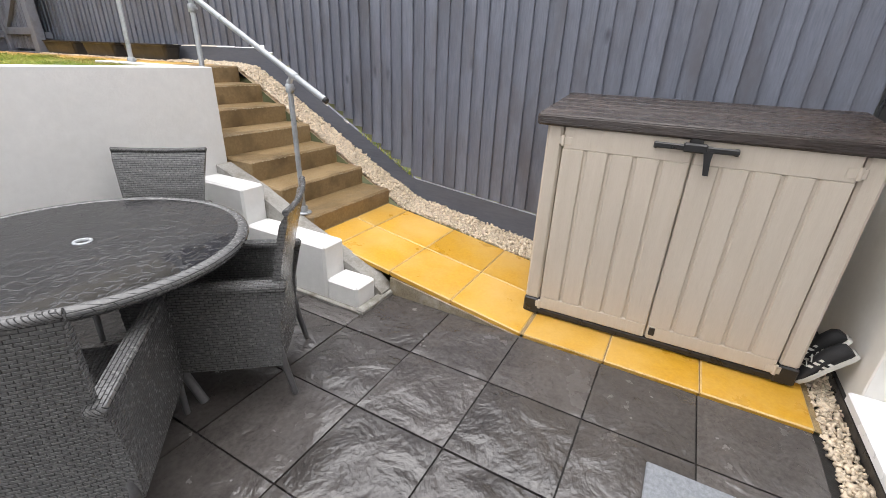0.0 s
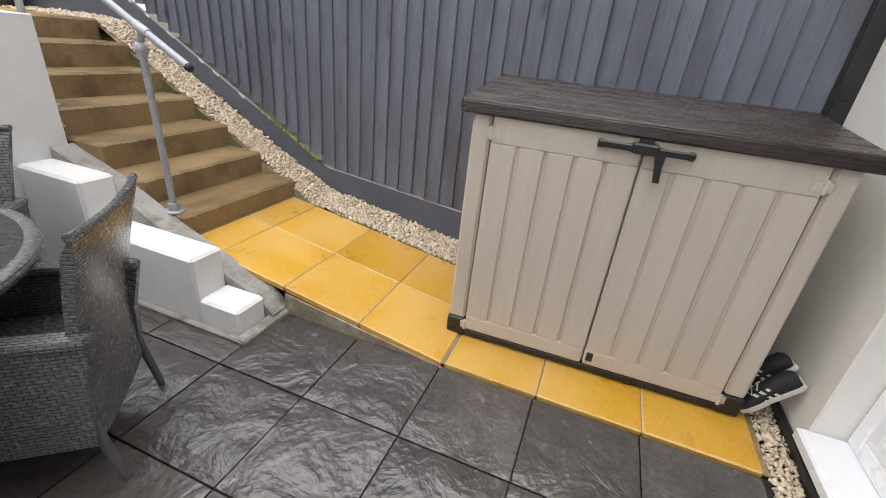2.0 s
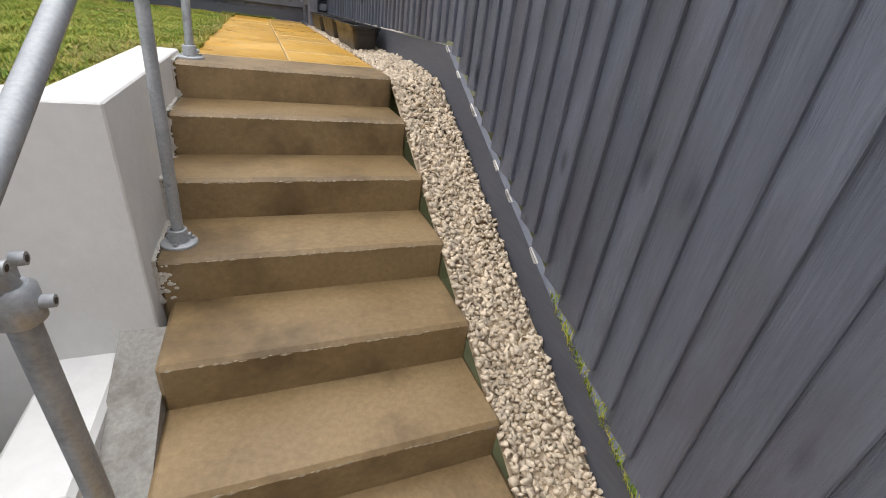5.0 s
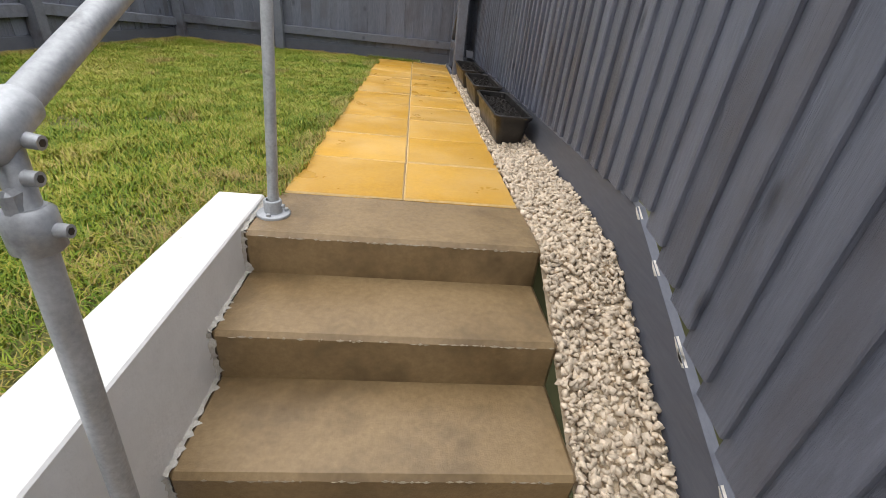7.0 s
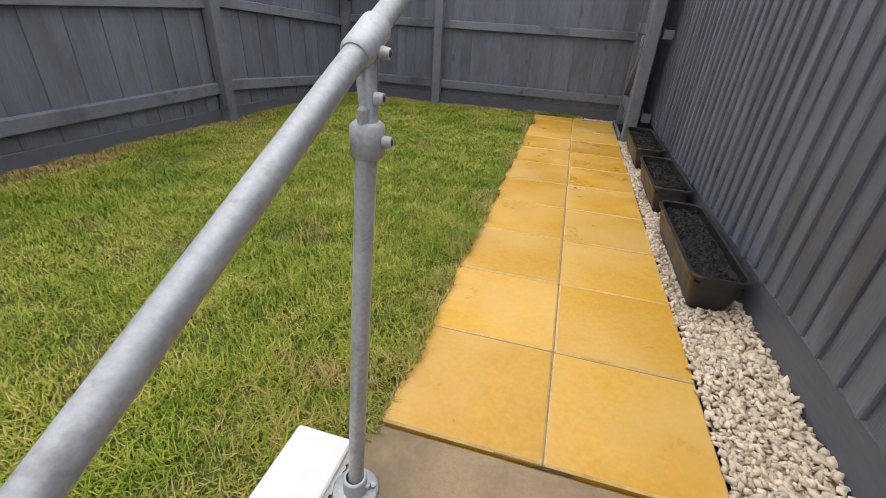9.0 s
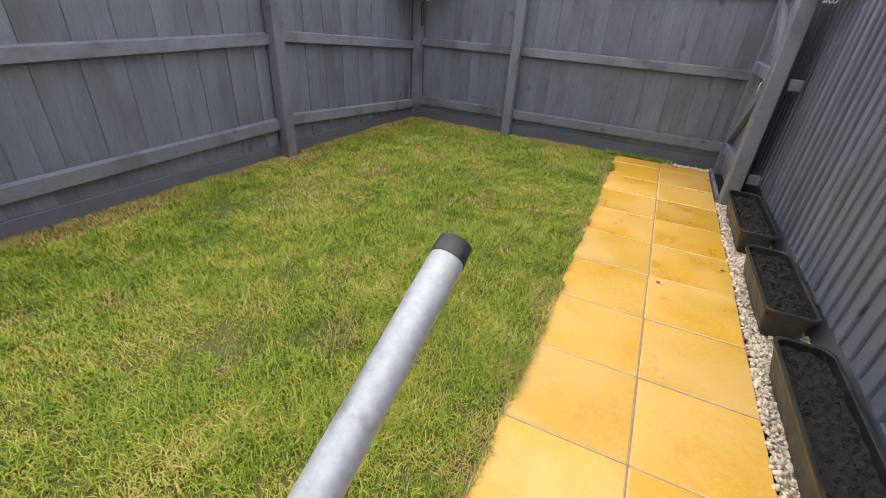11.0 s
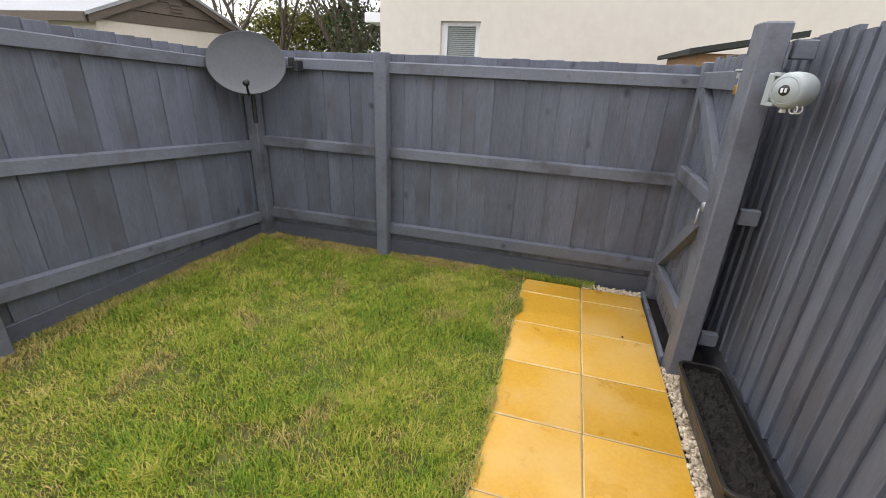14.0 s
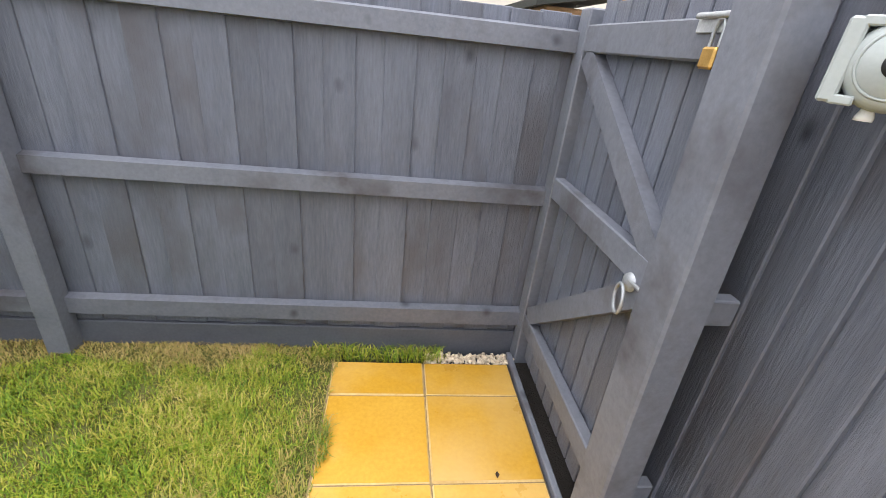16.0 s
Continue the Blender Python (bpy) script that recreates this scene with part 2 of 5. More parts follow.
DISH = surface("grey_dish_paint", (0.060, 0.064, 0.072), (0.085, 0.090, 0.100), 6, (0.4, 0.6), 0.05, 90)


# ---- mesh helpers ----
class Shape:
    """Gathers the faces of one mesh."""

    def __init__(self):
        self.v, self.f, self.s = [], [], []

    def add(self, verts, faces, smooth=False, m=None):
        k = len(self.v)
        self.v += [tuple(m @ Vector(p)) if m else tuple(p) for p in verts]
        self.f += [tuple(i + k for i in f) for f in faces]
        self.s += [smooth] * len(faces)
        return self

    def box(self, lo, hi, c=0.004, m=None):
        """A box with chamfered edges."""
        lo, hi = [min(a, b) for a, b in zip(lo, hi)], [max(a, b) for a, b in zip(lo, hi)]
        c = min(c, *[(b - a) * 0.45 for a, b in zip(lo, hi)])
        v, idx = [], {}
        for sx in (0, 1):
            for sy in (0, 1):
                for sz in (0, 1):
                    s = (sx, sy, sz)
                    for ax in range(3):
                        p = [(hi[i] if s[i] else lo[i]) if i == ax else (hi[i] - c if s[i] else lo[i] + c) for i in range(3)]
                        idx[s, ax] = len(v)
                        v.append(p)
        f = []
        for ax in range(3):
            o, q = [i for i in range(3) if i != ax]
            for side in (0, 1):
                ring = []
                for a, b in ((0, 0), (1, 0), (1, 1), (0, 1)):
                    s = [0, 0, 0]
                    s[ax], s[o], s[q] = side, a, b
                    ring.append(idx[tuple(s), ax])
                f.append(ring)
            for a in (0, 1):
                for b in (0, 1):
                    s0, s1 = [0, 0, 0], [0, 0, 0]
                    s0[o] = s1[o] = a
                    s0[q] = s1[q] = b
                    s1[ax] = 1
                    f.append([idx[tuple(s0), o], idx[tuple(s1), o], idx[tuple(s1), q], idx[tuple(s0), q]])
        for s in [(a, b, d) for a in (0, 1) for b in (0, 1) for d in (0, 1)]:
            f.append([idx[s, 0], idx[s, 1], idx[s, 2]])
        return self.add(v, f, False, m)

    def tube(self, points, radii, n=12, cap=True, m=None):
        """A round tube along points, with one radius or one for each."""
        pts = [Vector(p) for p in points]
        radii = radii if isinstance(radii, (list, tuple)) else [radii] * len(pts)
        v, f = [], []
        d0 = (pts[1] - pts[0]).normalized()
        side = d0.orthogonal().normalized()
        for i, p in enumerate(pts):
            d = (pts[min(i + 1, len(pts) - 1)] - pts[max(i - 1, 0)]).normalized()
            side = (side - d * side.dot(d)).normalized()
            up = d.cross(side)
            v += [p + (side * math.cos(2 * math.pi * k / n) + up * math.sin(2 * math.pi * k / n)) * radii[i] for k in range(n)]
            if i:
                a, b = (i - 1) * n, i * n
                f += [(a + k, a + (k + 1) % n, b + (k + 1) % n, b + k) for k in range(n)]
        self.add(v, f, True, m)
        if cap:
            e = (len(pts) - 1) * n
            self.add(v[:n], [tuple(range(n))[::-1]], False, m)
            self.add(v[e:e + n], [tuple(range(n))], False, m)
        return self

    def lathe(self, profile, n=24, m=None, smooth=True, squash=1.0):
        """A profile of (radius, height) turned about z."""
        v, f = [], []
        for r, z in profile:
            v += [(r * math.cos(2 * math.pi * k / n), squash * r * math.sin(2 * math.pi * k / n), z) for k in range(n)]
        for i in range(len(profile) - 1):
            a, b = i * n, (i + 1) * n
            f += [(a + k, a + (k + 1) % n, b + (k + 1) % n, b + k) for k in range(n)]
        return self.add(v, f, smooth, m)

    def prism(self, outline, lo, hi, axis=0, m=None):
        """An outline of two coordinates pushed along an axis from lo to hi."""
        def put(a, b, c):
            p = [a, b]
            p.insert(axis, c)
            return p
        n = len(outline)
        v = [put(a, b, lo) for a, b in outline] + [put(a, b, hi) for a, b in outline]
        f = [tuple(range(n)), tuple(range(n, 2 * n))[::-1]] + [(i, i + n, (i + 1) % n + n, (i + 1) % n) for i in range(n)]
        return self.add(v, f, False, m)

    def mesh(self, name, material):
        me = bpy.data.meshes.new(name)
        me.from_pydata(self.v, [], self.f)
        me.polygons.foreach_set("use_smooth", self.s)
        me.materials.append(material)
        bm = bmesh.new()
        bm.from_mesh(me)
        bmesh.ops.recalc_face_normals(bm, faces=bm.faces)
        bm.to_mesh(me)
        bm.free()
        me.update()
        return me


def thing(name, loc, label, category, group="", kind="", turn=0.0):
    ob = new(name)
    ob.matrix_world = pose(*loc, 0, 0, turn)
    return tagged(ob, label, category, group, kind)


def part(name, shape, material, parent, label="", loc=None):
    ob = new(name, shape.mesh(name, material) if isinstance(shape, Shape) else shape)
    ob.parent = parent
    if loc:
        ob.location = loc
    return tagged(ob, label)


def solid(name, shape, material, label, category, group="", kind="", loc=(0, 0, 0), turn=0.0):
    ob = new(name, shape.mesh(name, material))
    ob.matrix_world = pose(*loc, 0, 0, turn)
    return tagged(ob, label, category, group, kind)


def piece(name, mesh, parent, m):
    ob = new(name, mesh)
    ob.parent = parent
    ob.matrix_basis = m
    return ob


rnd = random.Random(5)
PITCH = 0.456
TOP = 1.315            # height of the upper garden
RAMP_Y, RAMP_Z = (1.0, 2.58), (0.012, 0.262)
STEP_Y = [2.592, 2.885, 3.178, 3.486, 3.785, 4.083, 4.384]
STEP_Z = [0.389, 0.540, 0.697, 0.853, 1.006, 1.168, 1.315]


def level(pts, y):
    """The height at y on a line of (y, z) corners."""
    return float(np.interp(y, [p[0] for p in pts], [p[1] for p in pts]))


BOARD_TOP = [(-0.6, 0.22), (1.26, 0.30), (2.5, 0.43), (4.40, 1.485), (9.6, 1.47)]
GRAVEL = [(-0.6, -0.012), (1.0, 0.0), (2.45, 0.24), (2.7, 0.355), (4.42, 1.283), (4.7, 1.305), (9.6, 1.302)]

# ---- ground ----
g = Shape()
prof = [(-400, -0.08), (4.60, -0.08), (4.70, 1.2), (400, 1.2)]
for (ya, za), (yb, zb) in zip(prof, prof[1:]):
    g.add([(-400, ya, za), (400, ya, za), (400, yb, zb), (-400, yb, zb)], [(0, 1, 2, 3)])
solid("ground", g, EARTH, "dark earth under and beyond the garden", "ground", kind="structure")

# ---- white retaining wall and stepped plinth ----
wall = Shape().prism([(-2.7, 3.40), (2.503, 3.40), (2.503, 4.63), (2.345, 4.63), (2.345, 3.56), (-2.7, 3.56)], -0.1, 1.338, 2)
wall_ob = solid("retaining_wall", wall, RENDER, "white rendered retaining wall holding up the lawn, returning beside the stairs", "wall", kind="structure")
wb = bmesh.new()
wb.from_mesh(wall_ob.data)
bmesh.ops.bevel(wb, geom=[e for e in wb.edges if max(v.co.z for v in e.verts) > 1.3], offset=0.005, segments=1, affect="EDGES")
wb.to_mesh(wall_ob.data)
wb.free()
for k, (ya, yb, z) in enumerate([(2.908, 3.397, 0.608), (2.203, 2.905, 0.358), (1.952, 2.200, 0.142)]):
    solid(f"plinth_{k + 1}", Shape().box((2.225, ya, -0.1), (2.41, yb, z), 0.014), RENDER, "white painted stepped plinth beside the stairs", "plinth", kind="structure")
cem = Shape()
cem.prism([(1.90, -0.1), (1.90, 0.04), (2.0, 0.12), (2.2, 0.195), (2.6, 0.345), (3.0, 0.535), (3.40, 0.67), (3.40, -0.1)], 2.404, 2.532, 0)
cem.box((2.19, 1.88, -0.1), (2.524, 1.943, 0.028), 0.01)
cem.box((-2.7, 3.372, -0.1), (2.22, 3.398, 0.014), 0.006)
cem.box((2.185, 1.90, -0.1), (2.222, 3.397, 0.012), 0.006)
solid("cement_haunch", cem, CEMENT, "rough grey cement fillet between plinth and steps", "cement", kind="structure")
edge = Shape().prism([(0.95, -0.1), (0.95, -0.02), (1.0, -0.012), (1.90, 0.118), (1.90, -0.1)], 2.499, 2.5115, 0)
solid("paving_edge", edge, STAINED, "mortar edge under the sloping yellow paving", "edging", kind="structure")

# ---- stairs ----
stairs = thing("stairs", (0, 0, 0), "seven brown concrete steps, wet and worn at the nosing", "stairs", kind="structure")
wr = random.Random(8)
for k in range(7):
    y0, y1 = STEP_Y[k], (STEP_Y[k + 1] + 0.06 if k < 6 else 4.722)
    low = STEP_Z[k] - 0.42
    part("step", Shape().box((2.53 if k < 3 else 2.5045, y0, low), (3.467, y1, STEP_Z[k]), 0.013), STEP, stairs)
    edge_wear = Shape()
    wx = 2.55
    while wx < 3.44:
        wl = wr.uniform(0.006, 0.035)
        if wr.random() < 0.62:
            wh = wr.uniform(0.0012, 0.0045)
            zc = STEP_Z[k] - 0.0125 + wr.uniform(-0.003, 0.002)
            edge_wear.add([(wx, y0 - 0.0004, zc), (wx + wl * 0.4, y0 - 0.0018, zc - wh), (wx + wl, y0 - 0.0004, zc), (wx + wl * 0.5, y0 + 0.001, zc + wh)], [(0, 1, 3), (1, 2, 3)])
        wx += wl
    part("worn_nosing", edge_wear, WORN, stairs, "pale worn edge of the step")

sp = random.Random(14)
splash = Shape()
for k in range(26):
    cx, cz, rr = 2.512 + abs(sp.gauss(0, 0.022)), STEP_Z[3] - 0.075 + sp.gauss(0, 0.026), sp.uniform(0.004, 0.013)
    ring = [(cx + rr * sp.uniform(0.7, 1.2) * math.cos(q * math.pi / 4), STEP_Y[3] - 0.0008, cz + rr * sp.uniform(0.5, 1.0) * math.sin(q * math.pi / 4)) for q in range(8)]
    splash.add(ring + [(cx, STEP_Y[3] - 0.003, cz)], [(q, (q + 1) % 8, 8) for q in range(8)])
part("mortar_splash", splash, PALE_MORTAR, stairs, "pale splash of mortar on a riser")

# ---- gravel board and fence beside the stairs ----
right = thing("fence_right", (0, 0, 0), "grey painted featheredge board fence with a sloping gravel board", "fence", kind="structure")
for ya, yb in [(-0.5, 2.5), (2.5, 4.40), (4.40, 9.6)]:
    ta, tb = level(BOARD_TOP, ya), level(BOARD_TOP, yb)
    ys = [ya, yb] if ya != -0.5 else [ya, 1.26, yb]
    out = [(y, level(BOARD_TOP, y)) for y in ys]
    dep = 0.40 if ya == 2.5 else 0.30
    out += [(y, level(BOARD_TOP, y) - dep) for y in ys[::-1]]
    part("gravel_board", Shape().prism(out, 3.742, 3.772, 0), BOARD_DARK, right)


cr = random.Random(3)
for k in range(9):
    yc, lc = cr.uniform(3.25, 4.36), cr.uniform(0.025, 0.07)
    za, zc = level(BOARD_TOP, yc), level(BOARD_TOP, yc + lc)
    part("bare_chip", Shape().add([(3.7405, yc, za - 0.001), (3.7405, yc + lc, zc - 0.001), (3.7405, yc + lc * 0.7, zc - 0.010 - lc * 0.15), (3.7405, yc + lc * 0.2, za - 0.006), (3.752, yc, za + 0.0015), (3.752, yc + lc, zc + 0.0015)],
                                  [(0, 1, 2, 3), (0, 4, 5, 1)]), PALE_MORTAR, right, "pale bare edge where paint is missing")


def fence_top(y):
    return 2.35 if y < 1.7 else 2.7 if y < 3.6 else 3.12


BW = 0.1110
feather = Shape()
feather.add([(-0.026, 0, 0), (-0.005, BW + 0.016, 0), (0.004, BW + 0.016, 0), (0.0, 0, 0), (-0.026, 0, 1), (-0.005, BW + 0.016, 1), (0.004, BW + 0.016, 1), (0.0, 0, 1),
             (-0.022, -0.004, 0), (-0.003, -0.003, 0), (-0.022, -0.004, 1), (-0.003, -0.003, 1)],
            [(0, 1, 5, 4), (1, 2, 6, 5), (2, 3, 7, 6), (3, 9, 11, 7), (9, 8, 10, 11), (8, 0, 4, 10), (0, 8, 9, 3, 2, 1), (4, 5, 6, 7, 11, 10)])
feather_mesh = feather.mesh("featheredge_board", FENCE)
y = 4.752 - 47 * BW
while y < 9.55:
    zb = max(level(BOARD_TOP, y), level(BOARD_TOP, y + BW)) + 0.004
    zb += 0.012 * rnd.random()
    if 2.5 < y < 4.4:
        zb += 0.01
    zt = fence_top(y) + rnd.uniform(-0.012, 0.012)
    piece("board", feather_mesh, right, Matrix.LocRotScale((3.752 + rnd.uniform(-0.002, 0.002), y + rnd.uniform(-0.004, 0.004), zb), Euler((rnd.uniform(-0.003, 0.003), 0, rnd.uniform(-0.02, 0.02))), (1, 1, zt - zb)))
    y += BW
for ya, yb, z in [(-0.5, 1.7, 2.0), (1.7, 3.6, 2.4), (3.6, 9.6, 2.85), (3.6, 9.6, 2.2), (4.4, 9.6, 1.62)]:
    part("rail", Shape().box((3.775, ya, z - 0.04), (3.81, yb, z + 0.04)), FENCE_RAIL, right)
part("end_post", Shape().box((3.66, -0.575, -0.1), (3.83, -0.470, 3.05), 0.006), BLACK_PLASTIC, right, "black painted end post against the house")


# ---- fences round the lawn: boards behind, rails and posts in front ----
def back_fence(name, a, b, label, posts, top=3.0, zb=1.27, rise=(0.0, 0.0)):
    """A fence from a to b (x, y), seen from its rail side, which lies to the right of the way from a to b."""
    a, b = Vector((*a, 0)), Vector((*b, 0))
    d = b - a
    length = d.length
    root = thing(name, (a.x, a.y, 0), label, "fence", kind="structure", turn=math.degrees(math.atan2(d.y, d.x)))
    x = 0.0
    w = 0.122
    while x < length - 0.02:
        ww = min(w, length - x)
        sh = Shape().box((-0.004, 0.0, 0), (ww + 0.004, 0.014, 1), 0.002)
        off = (0.0 if len(root.children) % 2 else 0.009) + rnd.uniform(0, 0.003)
        zt = top + rnd.uniform(-0.004, 0.004)
        up = rise[0] + (rise[1] - rise[0]) * x / length
        part("board", sh, FENCE, root, loc=(x, off, zb + 0.17)).scale = (1, 1, zt + up - zb - 0.17)
        x += w
    part("gravel_board", Shape().box((0, -0.012, zb - 0.1), (length, 0.016, zb + 0.17), 0.004), BOARD_DARK, root)
    ua, ub = rise
    for z, h in ((1.55, 0.05), (2.235, 0.045), (2.90, 0.045)):
        part("rail", Shape().add([(0, -0.002, z + ua - h), (length, -0.002, z + ub - h), (length, -0.045, z + ub - h + 0.005), (0, -0.045, z + ua - h + 0.005),
                                  (0, -0.002, z + ua + h), (length, -0.002, z + ub + h), (length, -0.045, z + ub + h - 0.010), (0, -0.045, z + ua + h - 0.010)],
                                 [(0, 1, 2, 3), (4, 7, 6, 5), (0, 4, 5, 1), (3, 2, 6, 7), (0, 3, 7, 4), (1, 5, 6, 2)]), FENCE_RAIL, root)
    for p in posts:
        part("post", Shape().box((p - 0.052, -0.11, zb - 0.2), (p + 0.052, -0.003, top + ua + (ub - ua) * p / length + 0.01), 0.006), FENCE_RAIL, root)
    return root


back_fence("fence_far", (-0.07, 9.655), (3.77, 9.655), "grey painted wooden fence with posts and three rails", [0.06, 1.305])
back_fence("fence_left", (-0.22, 7.46), (-0.07, 9.655), "grey painted wooden fence with posts and three rails", [], rise=(0.10, -0.05))
back_fence("fence_left_near", (-0.50, 3.0), (-0.22, 7.46), "grey painted wooden fence with posts and three rails", [0.3, 2.2, 4.45], rise=(0.0, 0.08))

# ---- gate beside the far end of the path ----
gate = thing("gate", (3.52, 8.68, TOP), "grey painted wooden garden gate with diagonal braces, closed", "gate")
GL, GH = 0.84, 1.72
for k in range(8):
    part("board", Shape().box((0.02, k * 0.105 + 0.0045, 0.05), (0.036, (k + 1) * 0.105 - 0.0045, GH + 0.03 * (k % 2) * 0.4), 0.003), FENCE, gate)


def brace(a, b, w, x0=-0.026, x1=0.018):
    """A flat timber between two points (y, z) of the gate."""
    a, b = Vector(a), Vector(b)
    d = (b - a).normalized()
    n = Vector((-d.y, d.x)) * w / 2
    return Shape().prism([tuple(a + n), tuple(b + n), tuple(b - n), tuple(a - n)], x0, x1, 0)


part("top_rail", Shape().box((-0.028, 0.0, 1.55), (0.018, GL, 1.645), 0.005), FENCE_RAIL, gate)
part("middle_rail", Shape().box((-0.028, 0.0, 0.955), (0.018, GL, 1.05), 0.005), FENCE_RAIL, gate)
part("bottom_rail", Shape().box((-0.028, 0.0, 0.235), (0.018, GL, 0.33), 0.005), FENCE_RAIL, gate)
part("upper_brace", brace((GL - 0.03, 1.545), (0.05, 1.055), 0.085), FENCE_RAIL, gate)
part("lower_brace", brace((GL - 0.03, 0.335), (0.05, 0.95), 0.085), FENCE_RAIL, gate)
ringpts = [(-0.05 + 0.012 * math.cos(a), 0.10 + 0.042 * math.cos(a), 0.90 + 0.045 * math.sin(a)) for a in [i * math.pi / 10 for i in range(21)]]
latch = part("ring_latch", Shape().tube(ringpts, 0.0055, 8, False), GALV, gate, "galvanised ring latch")
part("latch_plate", Shape().lathe([(0.0, 0.012), (0.026, 0.010), (0.030, 0.0)], 16, pose(-0.029, 0.10, 0.955, 0, -90, 0)), GALV, gate)
part("latch_bar", Shape().tube([(-0.036, 0.10, 0.965), (-0.036, 0.02, 0.965)], 0.006, 8), GALV, gate)
part("hasp", Shape().box((-0.036, -0.02, 1.61), (-0.029, 0.16, 1.65), 0.002).tube([(-0.045, 0.02, 1.645), (-0.045, 0.15, 1.645)], 0.007, 8), GALV, gate, "galvanised hasp and bolt")
lock = thing("padlock", (3.478, 8.745, TOP + 1.535), "brass padlock hanging from the gate hasp", "padlock")
BRASS = surface("brass", (0.50, 0.30, 0.08), (0.66, 0.42, 0.14), 30, (0.3, 0.45), 0, metal=0.8)
part("body", Shape().box((-0.012, -0.024, 0.0), (0.012, 0.024, 0.046), 0.005), BRASS, lock)
part("shackle", Shape().tube([(0, -0.016, 0.045), (0, -0.016, 0.085), (0, -0.008, 0.102), (0, 0.008, 0.102), (0, 0.016, 0.085), (0, 0.016, 0.045)], 0.0045, 8), GALV, lock)

LEAN = Matrix(((1, 0, -0.008, 0.010), (0, 1, 0.015, -0.02), (0, 0, 1, 0), (0, 0, 0, 1)))
solid("gate_post", Shape().box((3.478, 8.545, 1.2), (3.588, 8.695, 3.155), 0.008, LEAN), FENCE_RAIL, "thick grey painted gate post", "post", kind="structure")
solid("gate_hinge_post", Shape().box((3.50, 9.545, 1.2), (3.60, 9.645, 3.02), 0.006), FENCE_RAIL, "grey painted post at the fence corner", "post", kind="structure")
for z in (3.05, 2.28, 1.55):
    solid("post_block", Shape().box((3.61, 8.61, z - 0.04), (3.70, 8.655, z + 0.04), 0.005), FENCE_RAIL, "short grey timber block between post and fence", "timber block", group="post blocks", kind="structure")
solid("path_edging", Shape().box((3.463, 8.70, 1.22), (3.492, 9.60, 1.335), 0.005), FENCE_RAIL, "narrow grey timber edging board under the gate", "edging", kind="structure")

# ---- hose reel on the fence ----
REEL = surface("grey_reel_plastic", (0.36, 0.40, 0.40), (0.42, 0.46, 0.46), 8, (0.35, 0.5), 0.05, 90, piece=0.02)
REEL_D = plain("dark_badge", (0.02, 0.02, 0.02), 0.4)
reel = thing("clothes_line_reel", (3.63, 8.44, 2.885), "pale grey retractable clothes line reel bracketed to the gate post", "clothes line reel")
reel.matrix_world = pose(3.60, 8.44, 2.885, 0, 0, 38) @ Matrix.Scale(0.68, 4)
mr = pose(0, 0, 0, 0, -90, 0)
case = Shape().lathe([(0.0, 0.110), (0.070, 0.110), (0.074, 0.104), (0.080, 0.104), (0.096, 0.094), (0.105, 0.07), (0.108, 0.02), (0.104, -0.04), (0.090, -0.08), (0.06, -0.10), (0.0, -0.105)], 32, mr)
part("casing", case, REEL, reel)
part("badge", Shape().lathe([(0.0, 0.114), (0.030, 0.114), (0.032, 0.109)], 24, mr), REEL_D, reel, "round dark badge")
part("badge_mark", Shape().box((-0.117, -0.018, -0.012), (-0.1143, -0.004, 0.014), 0.0005).box((-0.117, 0.004, -0.014), (-0.1143, 0.018, 0.012), 0.0005), UPVC, reel)
part("bezel", Shape().tube([(-0.104, 0.077 * math.cos(a), 0.077 * math.sin(a)) for a in [i * math.pi / 16 for i in range(33)]], 0.004, 6, False), REEL, reel)
part("bracket", Shape().box((-0.10, 0.085, -0.095), (0.05, 0.125, 0.095), 0.006).box((-0.10, 0.05, 0.075), (0.0, 0.10, 0.098), 0.004).box((-0.10, 0.05, -0.098), (0.0, 0.10, -0.075), 0.004), REEL, reel)
for dx in (-0.05, 0.0):
    part("line_hook", Shape().tube([(dx, -0.05 + 0.022 * math.cos(a), -0.105 + 0.024 * math.sin(a)) for a in [i * math.pi / 8 for i in range(17)]], 0.005, 8, False), UPVC, reel, "white line hook")
part("line_guide", Shape().lathe([(0.012, 0), (0.02, -0.02), (0.02, -0.03), (0.0, -0.03)], 12, pose(-0.03, 0.02, -0.10)), UPVC, reel)

# ---- satellite dish in the corner ----
dish = thing("satellite_dish", (0.18, 9.35, 2.875), "dark grey mesh satellite dish with a feed arm, wet", "satellite dish")
ax = look((0, 0, 0), (-0.50, 0.78, -0.34)) @ Matrix.Scale(0.90, 4)
prof = [(0.0, 0.0), (0.08, 0.0025), (0.16, 0.011), (0.24, 0.026), (0.315, 0.045), (0.325, 0.052), (0.328, 0.044), (0.315, 0.037), (0.24, 0.018), (0.16, 0.004), (0.0, -0.008)]
part("reflector", Shape().lathe(prof, 48, ax, squash=0.84), DISH, dish)
part("feed_arm", Shape().tube([(0, -0.25, 0.03), (0, -0.29, 0.08), (0, -0.23, 0.15)], 0.010, 8, True, ax), BLACK_PLASTIC, dish)
lnb = part("feed_head", Shape().lathe([(0.0, 0.045), (0.024, 0.045), (0.028, 0.03), (0.024, -0.03), (0.016, -0.06), (0.0, -0.06)], 16, ax @ pose(0, -0.21, 0.165, 25, 0, 0)), BLACK_PLASTIC, dish)
part("cap", Shape().lathe([(0.0, -0.065), (0.017, -0.062), (0.018, -0.05)], 16, ax @ pose(0, -0.21, 0.165, 25, 0, 0)), UPVC, lnb)
mh = ax @ Vector((0, -0.02, -0.15))
